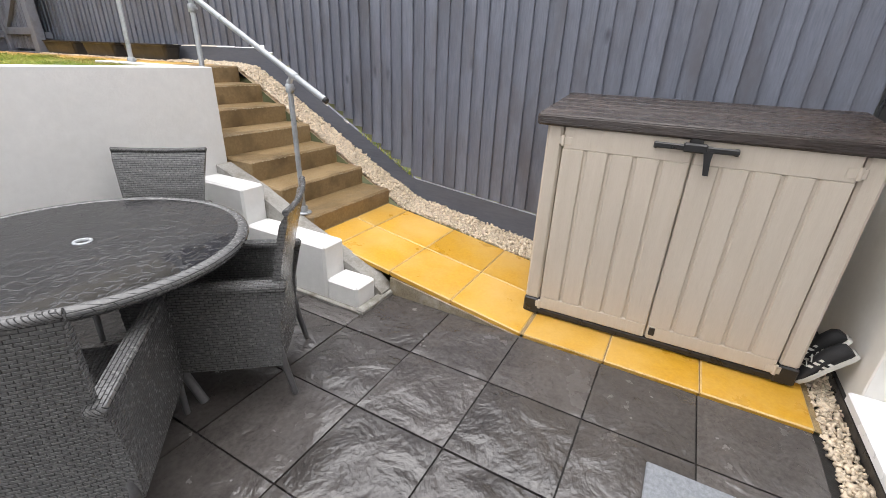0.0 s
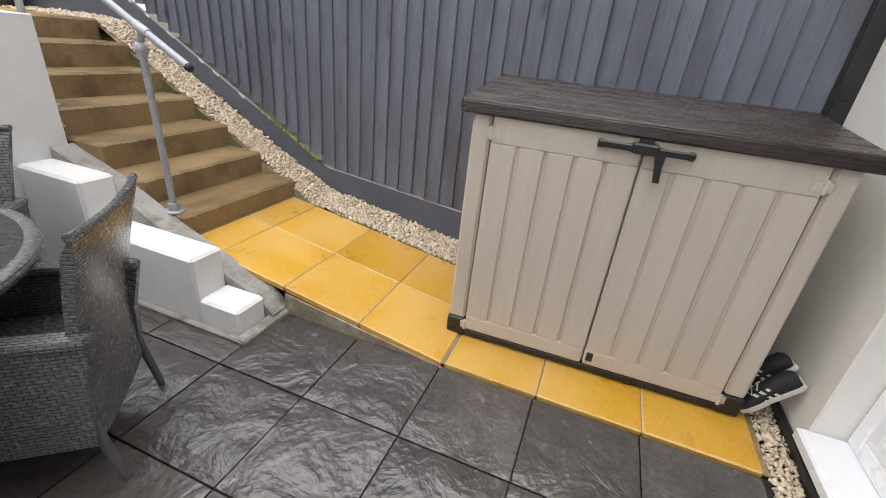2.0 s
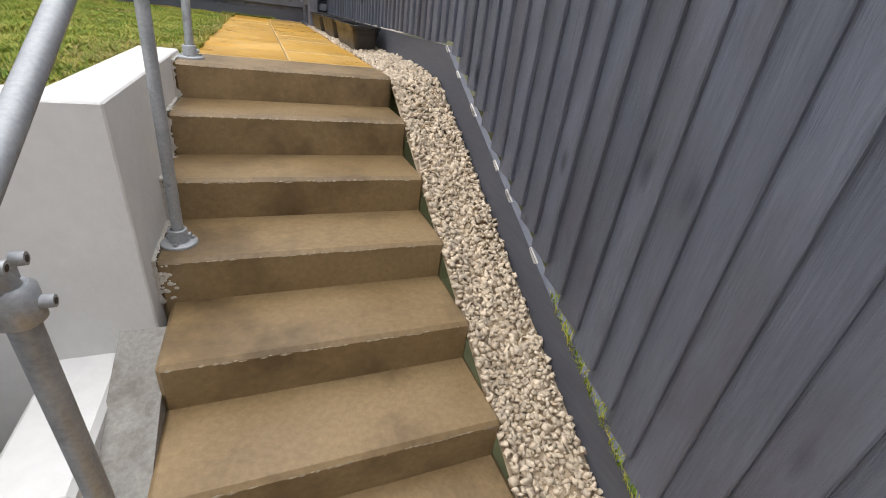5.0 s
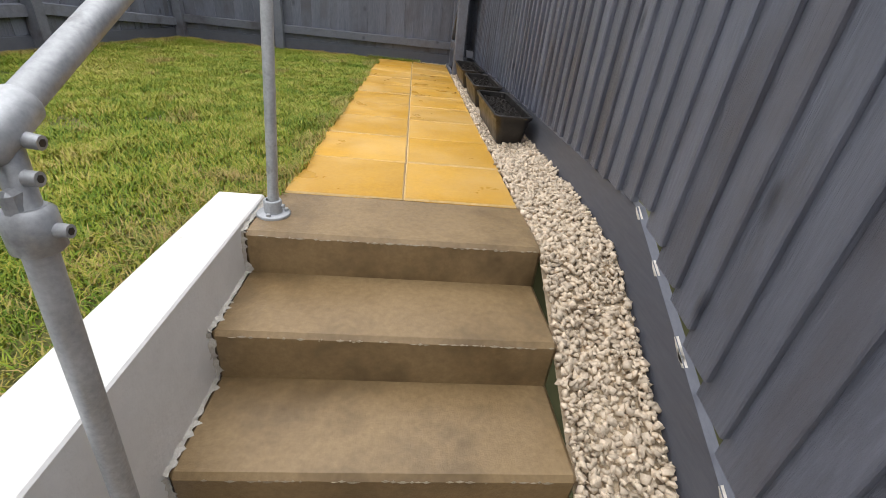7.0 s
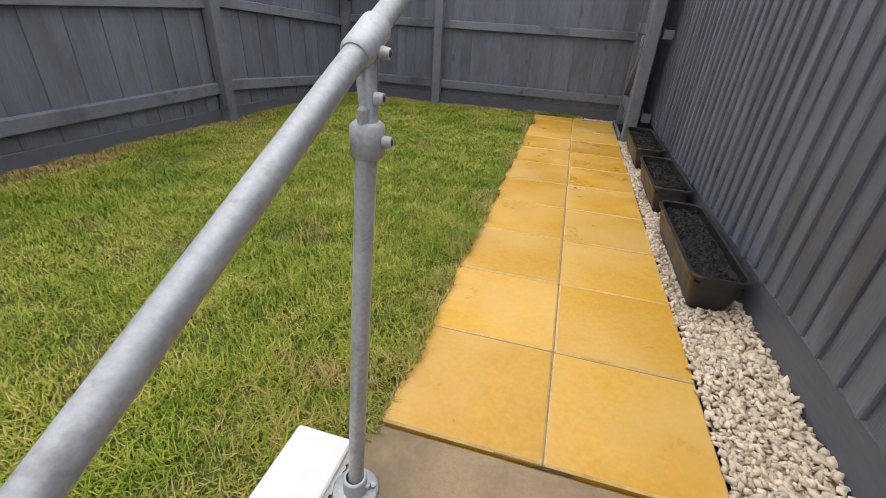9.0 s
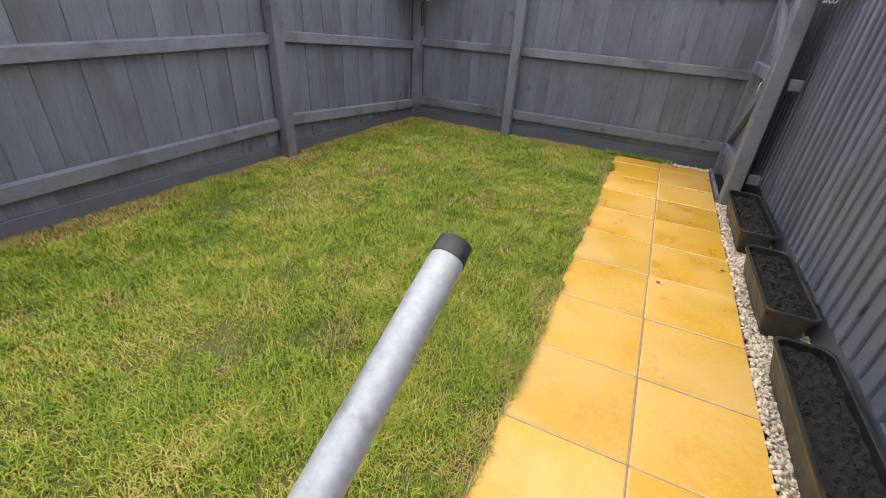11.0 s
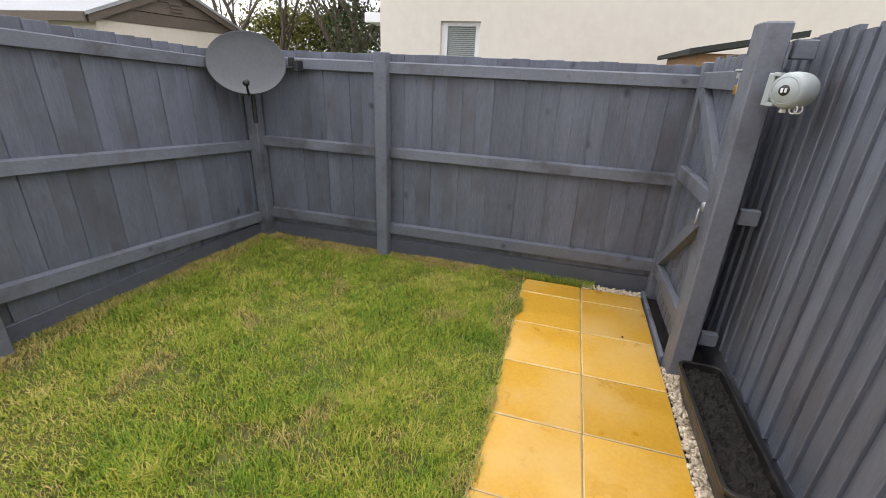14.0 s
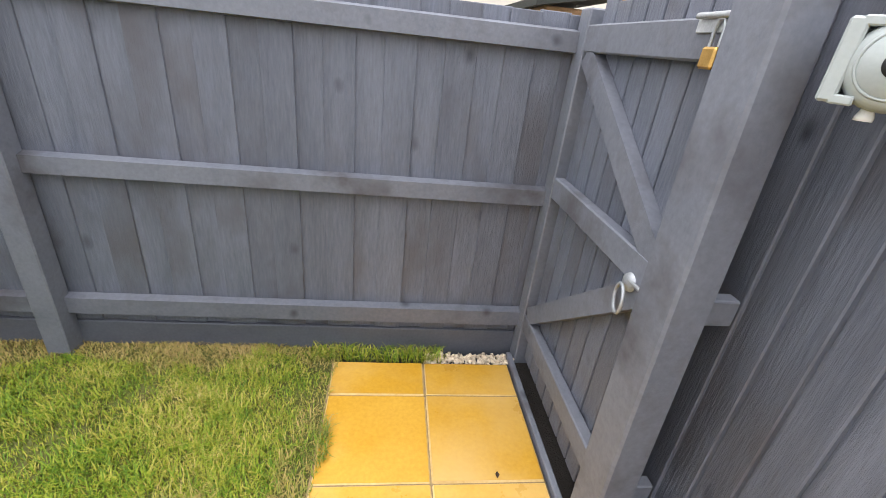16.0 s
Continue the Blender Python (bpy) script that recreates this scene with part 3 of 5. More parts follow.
part("mount", Shape().tube([ax @ Vector((0, -0.02, -0.012)), mh], 0.026, 12).tube([mh + Vector((0, 0, 0.08)), mh + Vector((0, 0, -0.40))], 0.02, 12), BLACK_PLASTIC, dish)
part("bracket", Shape().box((0.30, 0.16, -0.04), (0.35, 0.245, 0.05), 0.006).box((0.27, 0.15, 0.0), (0.31, 0.19, 0.07), 0.004), BLACK_PLASTIC, dish)

# ---- handrail ----
rail = thing("handrail", (2.568, 2.72, 0.389), "galvanised steel tube handrail with clamp fittings beside the steps", "handrail")


def rail_z(y):
    return 1.742 + 0.502 * (y - 3.5)


def rail_at(y):
    return Vector((2.566 + 0.024 * (y - 3.5), y, rail_z(y)))


o = Vector((2.568, 2.72, 0.389))
a, b = rail_at(2.395) - o, rail_at(4.865) - o
part("top_tube", Shape().tube([a, b], 0.0185, 20), GALV, rail)
dirn = (b - a).normalized()
part("end_cap", Shape().tube([a - dirn * 0.012, a - dirn * 0.009, a + dirn * 0.012], [0.011, 0.019, 0.0195], 16), BLACK_PLASTIC, rail, "black plastic end cap")
part("end_cap", Shape().tube([b - dirn * 0.012, b + dirn * 0.009, b + dirn * 0.012], [0.0195, 0.019, 0.011], 16), BLACK_PLASTIC, rail, "black plastic end cap")
for py, pz, hx, dy, drop, ahead in ((2.706, 0.389, 2.556, 0.010, 0.082, -0.03), (3.60, 0.853, 2.584, 0.030, 0.060, 0.055), (4.520, 1.315, 2.602, 0.045, 0.078, 0.072)):
    zt = rail_z(py) - drop
    px = 2.564
    base = Vector((px, py, pz)) - o
    head = Vector((hx, py + dy, zt)) - o
    post = part("post", Shape().tube([base + Vector((0, 0, 0.01)), head], 0.0175, 18), GALV, rail)
    part("flange", Shape().lathe([(0.0, 0.010), (0.052, 0.010), (0.055, 0.006), (0.055, 0.0)], 28, Matrix.Translation(base))
         .lathe([(0.029, 0.01), (0.029, 0.050), (0.027, 0.054), (0.021, 0.054)], 20, Matrix.Translation(base)), GALV, post)
    for k in range(3):
        ang = k * 2.09 + 0.4
        part("bolt", Shape().lathe([(0.0, 0.018), (0.0075, 0.018), (0.008, 0.01)], 6, Matrix.Translation(base + Vector((0.041 * math.cos(ang), 0.041 * math.sin(ang), 0))), smooth=False), GALV, post)
    part("base_screw", Shape().tube([base + Vector((0.026, 0, 0.032)), base + Vector((0.038, 0, 0.032))], 0.008, 8), GALV, post)
    socket = part("socket", Shape().tube([head + Vector((0, 0, -0.05)), head + Vector((0, 0, -0.045)), head + Vector((0, 0, 0.0)), head + Vector((0, 0, 0.006))], [0.021, 0.027, 0.027, 0.020], 18), GALV, rail)
    c = rail_at(py + ahead) - o
    part("swivel", Shape().box(head + Vector((-0.008, -0.022, -0.01)), head + Vector((0.008, 0.022, 0.03)), 0.005).tube([head + Vector((0.004, 0, 0)), head.lerp(c, 0.5), c], [0.013, 0.016, 0.014], 10), GALV, socket)
    for dz, dx in ((-0.022, 0.026), (0.04, 0.014)):
        part("set_screw", Shape().tube([head + Vector((dx, 0, dz)), head + Vector((dx + 0.014, 0, dz))], [0.0095, 0.0085], 10), GALV, socket)
        # solid black hexagon on the screw end, standing in for a recess's shade
        part("hex_recess", Shape().tube([head + Vector((dx + 0.010, 0, dz)), head + Vector((dx + 0.0146, 0, dz))], 0.0048, 6), BLACK_PLASTIC, socket)
    clamp = part("clamp", Shape().tube([c - dirn * 0.042, c - dirn * 0.036, c + dirn * 0.036, c + dirn * 0.042], [0.0205, 0.0245, 0.0245, 0.0205], 20), GALV, rail)
    part("set_screw", Shape().tube([c + Vector((0.022, 0, -0.014)), c + Vector((0.037, 0, -0.016))], [0.0095, 0.0085], 10), GALV, clamp)
    # black hexagon again in place of a shaded recess
    part("hex_recess", Shape().tube([c + Vector((0.030, 0, -0.0155)), c + Vector((0.0376, 0, -0.0161))], 0.0048, 6), BLACK_PLASTIC, clamp)

# ---- planter troughs ----
RIM = [(3.475, 5.60, 3.705, 6.46), (3.480, 6.66, 3.715, 7.41), (3.475, 7.60, 3.705, 8.46)]


def rounded(x0, y0, x1, y1, r, z, n=5):
    out = []
    for cx, cy, s in ((x1 - r, y1 - r, 0), (x0 + r, y1 - r, 90), (x0 + r, y0 + r, 180), (x1 - r, y0 + r, 270)):
        out += [(cx + r * math.cos(radians(s + 90 * k / n)), cy + r * math.sin(radians(s + 90 * k / n)), z) for k in range(n + 1)]
    return out


def loft(sh, rings, close=False, smooth=False):
    n = len(rings[0])
    v = [p for r in rings for p in r]
    f = [(i * n + k, i * n + (k + 1) % n, (i + 1) * n + (k + 1) % n, (i + 1) * n + k) for i in range(len(rings) - 1) for k in range(n)]
    if close:
        f.append(tuple(range((len(rings) - 1) * n, len(rings) * n)))
    return sh.add(v, f, smooth)


for x0, y0, x1, y1 in RIM:
    pl = thing("planter_trough", ((x0 + x1) / 2, (y0 + y1) / 2, 1.318), "black plastic trough planter filled with bare dark soil", "planter", group="planters along the fence")
    w, d, h = (x1 - x0) / 2, (y1 - y0) / 2, 0.172

    def ring(ins, z, r=0.05):
        return rounded(-w + ins, -d + ins, w - ins, d - ins, max(r - ins * 0.5, 0.02), z)

    sh = Shape()
    loft(sh, [ring(0.045, 0.0), ring(0.030, 0.06), ring(0.014, h - 0.022), ring(0.003, h - 0.020), ring(0.0, h - 0.004), ring(0.003, h), ring(0.014, h), ring(0.017, h - 0.004), ring(0.019, h - 0.06)])
    sh.add(ring(0.045, 0.0), [tuple(range(24))[::-1]])
    part("trough", sh, TROUGH, pl)
    soil = Shape()
    nx, ny = 12, 44
    v = [(-w + 0.02 + (2 * w - 0.04) * i / nx, -d + 0.02 + (2 * d - 0.04) * j / ny, h - 0.038 + 0.016 * noise.noise((i * 0.7 + y0 * 9, j * 0.7, 0)) + rnd.uniform(-0.007, 0.007)) for i in range(nx + 1) for j in range(ny + 1)]
    f = [(i * (ny + 1) + j, (i + 1) * (ny + 1) + j, (i + 1) * (ny + 1) + j + 1, i * (ny + 1) + j + 1) for i in range(nx) for j in range(ny)]
    soil.add(v, f, False)
    for k in range(260):
        cx, cy, s = rnd.uniform(-w + 0.03, w - 0.03), rnd.uniform(-d + 0.03, d - 0.03), rnd.uniform(0.004, 0.014)
        q = [(cx + rnd.uniform(-s, s), cy + rnd.uniform(-s, s), h - 0.034 + rnd.uniform(0, s)) for _ in range(3)] + [(cx, cy, h - 0.03 + s)]
        soil.add(q, [(0, 1, 2), (0, 1, 3), (1, 2, 3), (0, 2, 3)])
    part("soil", soil, SOIL, pl)

# ---- storage box ----
box = thing("storage_box", (2.780, 0.356, 0.014), "beige resin garden storage box with a dark brown lid, closed", "storage box", turn=1.2)
box.scale = (1, 1, 0.972)
HW = 0.70
part("body", Shape().box((0.035, -HW + 0.012, 0.03), (0.69, HW - 0.012, 1.20), 0.01), BEIGE, box)
for s in (-1, 1):
    part("corner_post", Shape().box((0.004, s * (HW - 0.085), 0.10), (0.05, s * HW, 1.195), 0.012), BEIGE, box)
    part("foot", Shape().box((-0.004, s * (HW - 0.095), 0.0), (0.10, s * (HW + 0.004), 0.105), 0.008), BLACK_PLASTIC, box, "black plastic corner foot")
    for z in (1.10, 0.075):
        part("hinge", Shape().tube([(-0.004, s * (HW - 0.094), z - 0.028), (-0.004, s * (HW - 0.094), z + 0.028)], 0.010, 10).box((-0.008, s * (HW - 0.14), z - 0.022), (0.003, s * (HW - 0.07), z + 0.022), 0.003), BEIGE, box)
part("base_strip", Shape().box((0.002, -HW + 0.09, 0.0), (0.66, HW - 0.09, 0.04), 0.006), BLACK_PLASTIC, box)
for s in (-1, 1):
    a0, a1 = (0.004, HW - 0.095) if s > 0 else (-HW + 0.095, -0.004)
    dr = Shape().box((0.006, a0, 0.045), (0.034, a1, 1.192), 0.004)
    dr.box((-0.006, a0, 1.055), (0.012, a1, 1.190), 0.007).box((-0.006, a0, 0.047), (0.012, a1, 0.135), 0.007)
    slats = []
    ed = np.linspace(a0, a1, 6)
    ed[0] -= 0.004
    for q in range(5):
        lo_, hi_ = (ed[q] + 0.007 if q else a0), (ed[q + 1] - 0.007 if q < 4 else a1)
        slats.append(Shape().box((-0.006, lo_, 0.130), (0.012, hi_, 1.060), 0.006))
    door = part("door", dr, BEIGE, box)
    for sh_ in slats:
        part("slat", sh_, BEIGE, door)
    if s < 0:
        part("catch", Shape().box((-0.012, -0.045, 0.075), (-0.004, -0.015, 0.125), 0.003), BLACK_PLASTIC, door, "small black catch")
lid = Shape()
zf, zb_, lx0, lx1, ly = 1.205, 1.262, -0.022, 0.70, 0.747
lid.add([(lx0, -ly, zf - 0.015), (lx0, ly, zf - 0.015), (lx1, ly, zb_ - 0.01), (lx1, -ly, zb_ - 0.01), (lx0, -ly, zf + 0.014), (lx0, ly, zf + 0.014), (lx1, ly, zb_ + 0.03), (lx1, -ly, zb_ + 0.03)],
        [(0, 1, 2, 3), (4, 7, 6, 5), (0, 4, 5, 1), (3, 2, 6, 7), (0, 3, 7, 4), (1, 5, 6, 2)])
tilt = math.degrees(math.atan2(zb_ + 0.03 - zf - 0.014, lx1 - lx0))
planks = []
for q in range(6):
    wq = (lx1 - lx0 + 0.006) / 6
    planks.append(Shape().box((q * wq + 0.003, -ly - 0.003, -0.01), ((q + 1) * wq - 0.003, ly + 0.003, 0.014), 0.007, pose(lx0 - 0.004, 0, zf + 0.016, 0, -tilt, 0)))
lid.box((lx0 - 0.006, -ly - 0.004, zf - 0.032), (lx0 + 0.022, ly + 0.004, zf + 0.026), 0.010)
for s in (-1, 1):
    lid.box((lx0 + 0.02, s * ly - 0.016, -0.022), (lx1 - lx0 + lx0, s * ly + 0.006, 0.028), 0.008, pose(0, 0, zf, 0, -tilt, 0))
lid_ob = part("lid", lid, LID, box)
for sh_ in planks:
    part("plank", sh_, LID, lid_ob)
hz = 1.128
hl = Shape()
for s in (-1, 1):
    hl.box((-0.042, s * 0.035, hz - 0.006), (-0.026, s * 0.175, hz + 0.022), 0.006).box((-0.03, s * 0.155, hz - 0.010), (0.0, s * 0.175, hz + 0.022), 0.004).box((-0.03, s * 0.04, hz - 0.004), (0.0, s * 0.07, hz + 0.02), 0.004)
hl.box((-0.046, -0.05, hz - 0.012), (-0.004, 0.05, hz + 0.03), 0.007).box((-0.022, -0.028, hz + 0.02), (-0.002, 0.028, hz + 0.085), 0.005)
hnd = part("handle", hl, BLACK_PLASTIC, box, "black plastic double door handle")
part("lock_toggle", Shape().prism([(-0.075, hz + 0.0), (-0.035, hz + 0.0), (-0.045, hz - 0.045), (-0.055, hz - 0.11), (-0.078, hz - 0.11), (-0.072, hz - 0.045)], -0.05, -0.03, 0), BLACK_PLASTIC, hnd)

# ---- shoes beside the storage box ----
SHOE_B = surface("black_shoe_fabric", (0.008, 0.008, 0.009), (0.018, 0.018, 0.02), 40, (0.6, 0.8), 0.2, 200)
SHOE_W = surface("off_white_rubber", (0.55, 0.54, 0.50), (0.68, 0.67, 0.63), 20, (0.5, 0.7), 0.05, 90)


def shoe():
    root = thing("trainer", (0, 0, 0), "black trainer with white side stripes, leaning against the wall", "shoe", group="pair of trainers")
    st = [(-0.14, 0.030, 0.07), (-0.12, 0.036, 0.085), (-0.06, 0.036, 0.088), (0.0, 0.036, 0.075), (0.05, 0.042, 0.056), (0.10, 0.042, 0.042), (0.13, 0.032, 0.034), (0.142, 0.012, 0.026)]
    up, so = Shape(), Shape()

    def sec(x, w, z0, z1):
        return [(x, w * c, z0 + (z1 - z0) * s) for c, s in ((-1, 0), (-1.03, 0.4), (-0.8, 0.8), (-0.3, 1), (0.3, 1), (0.8, 0.8), (1.03, 0.4), (1, 0))]
    loft(up, [sec(x, w, 0.02, h) for x, w, h in st], False, True)
    up.add(sec(*st[0][:2], 0.02, st[0][2]), [tuple(range(8))])
    loft(so, [[(x, -w * 1.08, 0.0), (x, -w * 1.12, 0.022), (x, w * 1.12, 0.022), (x, w * 1.08, 0.0)] for x, w, h in [(-0.148, 0.02, 0)] + st + [(0.15, 0.006, 0)]])
    part("upper", up, SHOE_B, root)
    part("sole", so, SHOE_W, root, "off-white rubber sole")
    for sgn in (-1, 1):
        for k in range(3):
            x = -0.045 + 0.028 * k
            part("stripe", Shape().add([(x, sgn * 0.0395, 0.022), (x + 0.013, sgn * 0.0395, 0.022), (x + 0.035, sgn * 0.031, 0.068), (x + 0.022, sgn * 0.031, 0.070),
                                        (x, sgn * 0.035, 0.022), (x + 0.013, sgn * 0.035, 0.022), (x + 0.035, sgn * 0.027, 0.066), (x + 0.022, sgn * 0.027, 0.068)],
                                       [(0, 1, 2, 3), (4, 7, 6, 5), (0, 4, 5, 1), (1, 5, 6, 2), (2, 6, 7, 3), (3, 7, 4, 0)]), SHOE_W, root)
    part("laces", Shape().tube([(0.0, -0.02, 0.078), (0.02, 0.02, 0.071), (0.035, -0.02, 0.066), (0.05, 0.02, 0.059), (0.065, -0.02, 0.055)], 0.0035, 6), SHOE_W, root)
    return root


s1 = shoe()
s1.matrix_world = pose(2.85, -0.448, 0.135, 0, 52, 92)
copy_thing(s1, pose(2.955, -0.450, 0.150, 4, 58, 86))

# ---- house wall, sill and patio door ----
hw = Shape()
hw.box((2.70, -0.85, -0.1), (3.95, -0.55, 2.30), 0.006)
hw.box((-3.2, -0.85, -0.1), (2.70, -0.553, 0.085), 0.004)
hw.box((-3.2, -0.85, 2.30), (3.95, -0.55, 5.2), 0.006)
hw.box((-3.2, -0.85, 0.085), (-0.9, -0.55, 2.30), 0.006)
solid("house_wall", hw, HOUSE, "cream rendered wall of the house", "wall", kind="structure")
solid("wall_edging", Shape().box((-0.9, -0.55, -0.1), (3.73, -0.528, 0.05), 0.004), BLACK_PLASTIC, "black damp-proof edging along the house wall", "edging", kind="structure")
solid("door_sill", Shape().box((-0.9, -0.765, 0.088), (2.695, -0.50, 0.1415), 0.008), UPVC, "wide white plastic door sill", "sill", kind="structure")
dr = thing("patio_door", (0, -0.70, 0.142), "white plastic sliding patio door with clear panes, closed", "patio door", kind="structure")
part("frame", Shape().box((2.625, -0.04, 0.0), (2.695, 0.03, 2.155), 0.006).box((-0.895, -0.04, 0.0), (-0.825, 0.03, 2.155), 0.006).box((-0.825, -0.04, 2.085), (2.625, 0.03, 2.155), 0.006).box((-0.825, -0.04, 0.0), (2.625, 0.03, 0.075), 0.006), UPVC, dr)
GREYGASKET = plain("black_gasket", (0.02, 0.02, 0.022), 0.5)
for k, (xa, xb, yo) in enumerate([(2.625, 2.06, 0.0), (2.18, 0.80, 0.028), (0.92, -0.46, 0.0)]):
    lo_, hi_ = min(xa, xb), max(xa, xb)
    fw = 0.085 if k else 0.06
    fr = Shape().box((lo_, yo - 0.012, 0.075), (lo_ + fw, yo + 0.028, 2.085), 0.006).box((hi_ - fw, yo - 0.012, 0.075), (hi_, yo + 0.028, 2.085), 0.006)
    fr.box((lo_ + fw, yo - 0.012, 0.075), (hi_ - fw, yo + 0.028, 0.075 + fw), 0.006).box((lo_ + fw, yo - 0.012, 2.085 - fw), (hi_ - fw, yo + 0.028, 2.085), 0.006)
    sash = part("sash", fr, UPVC, dr)
    g0, g1, z0, z1 = lo_ + fw, hi_ - fw, 0.075 + fw, 2.085 - fw
    part("gasket", Shape().box((g0, yo + 0.004, z0), (g0 + 0.01, yo + 0.016, z1), 0.001).box((g1 - 0.01, yo + 0.004, z0), (g1, yo + 0.016, z1), 0.001).box((g0, yo + 0.004, z0), (g1, yo + 0.016, z0 + 0.01), 0.001), GREYGASKET, sash)
    pane = part("pane", Shape().box((g0 + 0.002, yo + 0.006, z0 + 0.002), (g1 - 0.002, yo + 0.012, z1), 0.0005), GLASS, sash)
    pane.visible_shadow = False
    if k == 1:
        for z in (0.20, 0.95):
            part("lock_block", Shape().box((hi_ - 0.055, yo + 0.028, z - 0.045), (hi_ - 0.030, yo + 0.045, z + 0.045), 0.004).box((hi_ - 0.055, yo + 0.04, z - 0.01), (hi_ - 0.02, yo + 0.062, z + 0.01), 0.003), UPVC, sash)

# ---- the room behind the patio door ----
WOOD = surface("oak_floor", (0.16, 0.09, 0.04), (0.26, 0.15, 0.07), 3, (0.35, 0.5), 0.1, 40, (1, 12, 1))
INNER = surface("grey_room_paint", (0.30, 0.30, 0.31), (0.34, 0.34, 0.35), 2, (0.6, 0.8), 0)
room = Shape().box((-3.1, -3.6, 0.0), (3.9, -3.5, 2.5), 0.002).box((3.85, -3.5, 0.0), (3.95, -0.85, 2.5), 0.002).box((-3.2, -3.5, 0.0), (-3.1, -0.85, 2.5), 0.002)
solid("room_wall", room, INNER, "plain grey walls of the room behind the patio door", "wall", kind="structure")
solid("room_floor", Shape().box((-3.1, -3.5, -0.05), (3.85, -0.86, 0.14), 0.002), WOOD, "brown wooden floor of the room indoors", "floor", kind="structure")
solid("room_ceiling", Shape().box((-3.2, -3.6, 2.5), (3.95, -0.86, 2.6), 0.002), INNER, "plain ceiling of the room indoors", "ceiling", kind="structure")
CURTAIN = surface("grey_curtain", (0.55, 0.56, 0.57), (0.66, 0.67, 0.68), 20, (0.7, 0.9), 0.1, 200)
cu = Shape()
cv = [(3.65 - 1.15 * k / 40 - 0.02 * math.sin(k * 0.2), -0.97 + 0.035 * math.sin(k * 1.25), z) for z in (0.16, 2.35) for k in range(41)]
cu.add(cv, [(k, k + 1, k + 42, k + 41) for k in range(40)], True)
cu.add([(x, yy - 0.004, z) for x, yy, z in cv], [(k, k + 1, k + 42, k + 41) for k in range(40)], True)
solid("curtain", cu, CURTAIN, "pale grey curtain hanging inside the patio door", "curtain")
SOFA = surface("tan_leather", (0.20, 0.13, 0.07), (0.30, 0.20, 0.11), 8, (0.4, 0.6), 0.1, 60)
fs = thing("footstool", (1.75, -1.55, 0.14), "tan upholstered footstool indoors behind the patio door", "footstool")
part("cushion", Shape().box((-0.34, -0.28, 0.16), (0.34, 0.28, 0.40), 0.06), SOFA, fs)
for sx in (-1, 1):
    for sy in (-1, 1):
        part("leg", Shape().tube([(sx * 0.28, sy * 0.22, 0.0), (sx * 0.27, sy * 0.21, 0.17)], [0.016, 0.024], 10), WOOD, fs)

# ---- door mat ----
MAT = surface("grey_mat_pile", (0.15, 0.16, 0.18), (0.34, 0.36, 0.39), 60, (0.85, 0.95), 0.8, 260, piece=0.0, relief=0.006)
solid("door_mat", Shape().box((-0.375, -0.255, 0.0), (0.375, 0.255, 0.013), 0.005), MAT, "speckled grey door mat lying on the patio", "mat", loc=(1.565, -0.005, 0.002))

# ---- rattan table ----
TGLASS = surface("wet_dark_glass", (0.010, 0.010, 0.012), (0.020, 0.020, 0.022), 3, (0.03, 0.12), 0, piece=0)
tn, tl = TGLASS.node_tree.nodes, TGLASS.node_tree.links
tw = tn.new("ShaderNodeTexNoise")
tw.inputs["Scale"].default_value, tw.inputs["Detail"].default_value, tw.inputs["Distortion"].default_value = 20, 3, 0.8
tr_ = tn.new("ShaderNodeValToRGB")
tr_.color_ramp.elements[0].position, tr_.color_ramp.elements[1].position = 0.46, 0.53
tb_ = tn.new("ShaderNodeBump")
tb_.inputs["Strength"].default_value, tb_.inputs["Distance"].default_value = 0.22, 0.003
tl.new([x for x in tn if x.type == "TEX_COORD"][0].outputs["Object"], tw.inputs["Vector"])
tl.new(tw.outputs["Fac"], tr_.inputs["Fac"])
tl.new(tr_.outputs["Color"], tb_.inputs["Height"])
tl.new(tb_.outputs[0], tn["Principled BSDF"].inputs["Normal"])
table = thing("round_table", (1.135, 2.405, 0.0), "round grey rattan garden table with a wet dark glass top", "table")
RT = 0.60
part("rim", Shape().lathe([(RT - 0.05, 0.690), (RT - 0.02, 0.685), (RT, 0.698), (RT + 0.006, 0.712), (RT, 0.728), (RT - 0.02, 0.736), (RT - 0.035, 0.733), (RT - 0.05, 0.72)], 64), WICKER_V, table)
part("glass_top", Shape().lathe([(0.0345, 0.722), (0.0345, 0.730), (RT - 0.038, 0.730), (RT - 0.036, 0.722)], 64, smooth=False), TGLASS, table, "dark glass covered in rain water")
part("parasol_ring", Shape().lathe([(0.023, 0.70), (0.023, 0.733), (0.026, 0.735), (0.033, 0.7345), (0.035, 0.7305)], 28), GALV, table, "metal parasol hole ring")
# flat black disc in the ring, coloured as the darkness of an open hole
part("parasol_hole", Shape().lathe([(0.0, 0.726), (0.0228, 0.726)], 20), BLACK_PLASTIC, table)
for k in range(4):
    ang = radians(45 + 90 * k - 28)
    ca, sa = math.cos(ang), math.sin(ang)
    part("leg", Shape().tube([(ca * r_, sa * r_, z_) for r_, z_ in ((0.30, 0.70), (0.26, 0.55), (0.25, 0.36), (0.31, 0.17), (0.40, 0.0))], 0.019, 12), ALU, table)


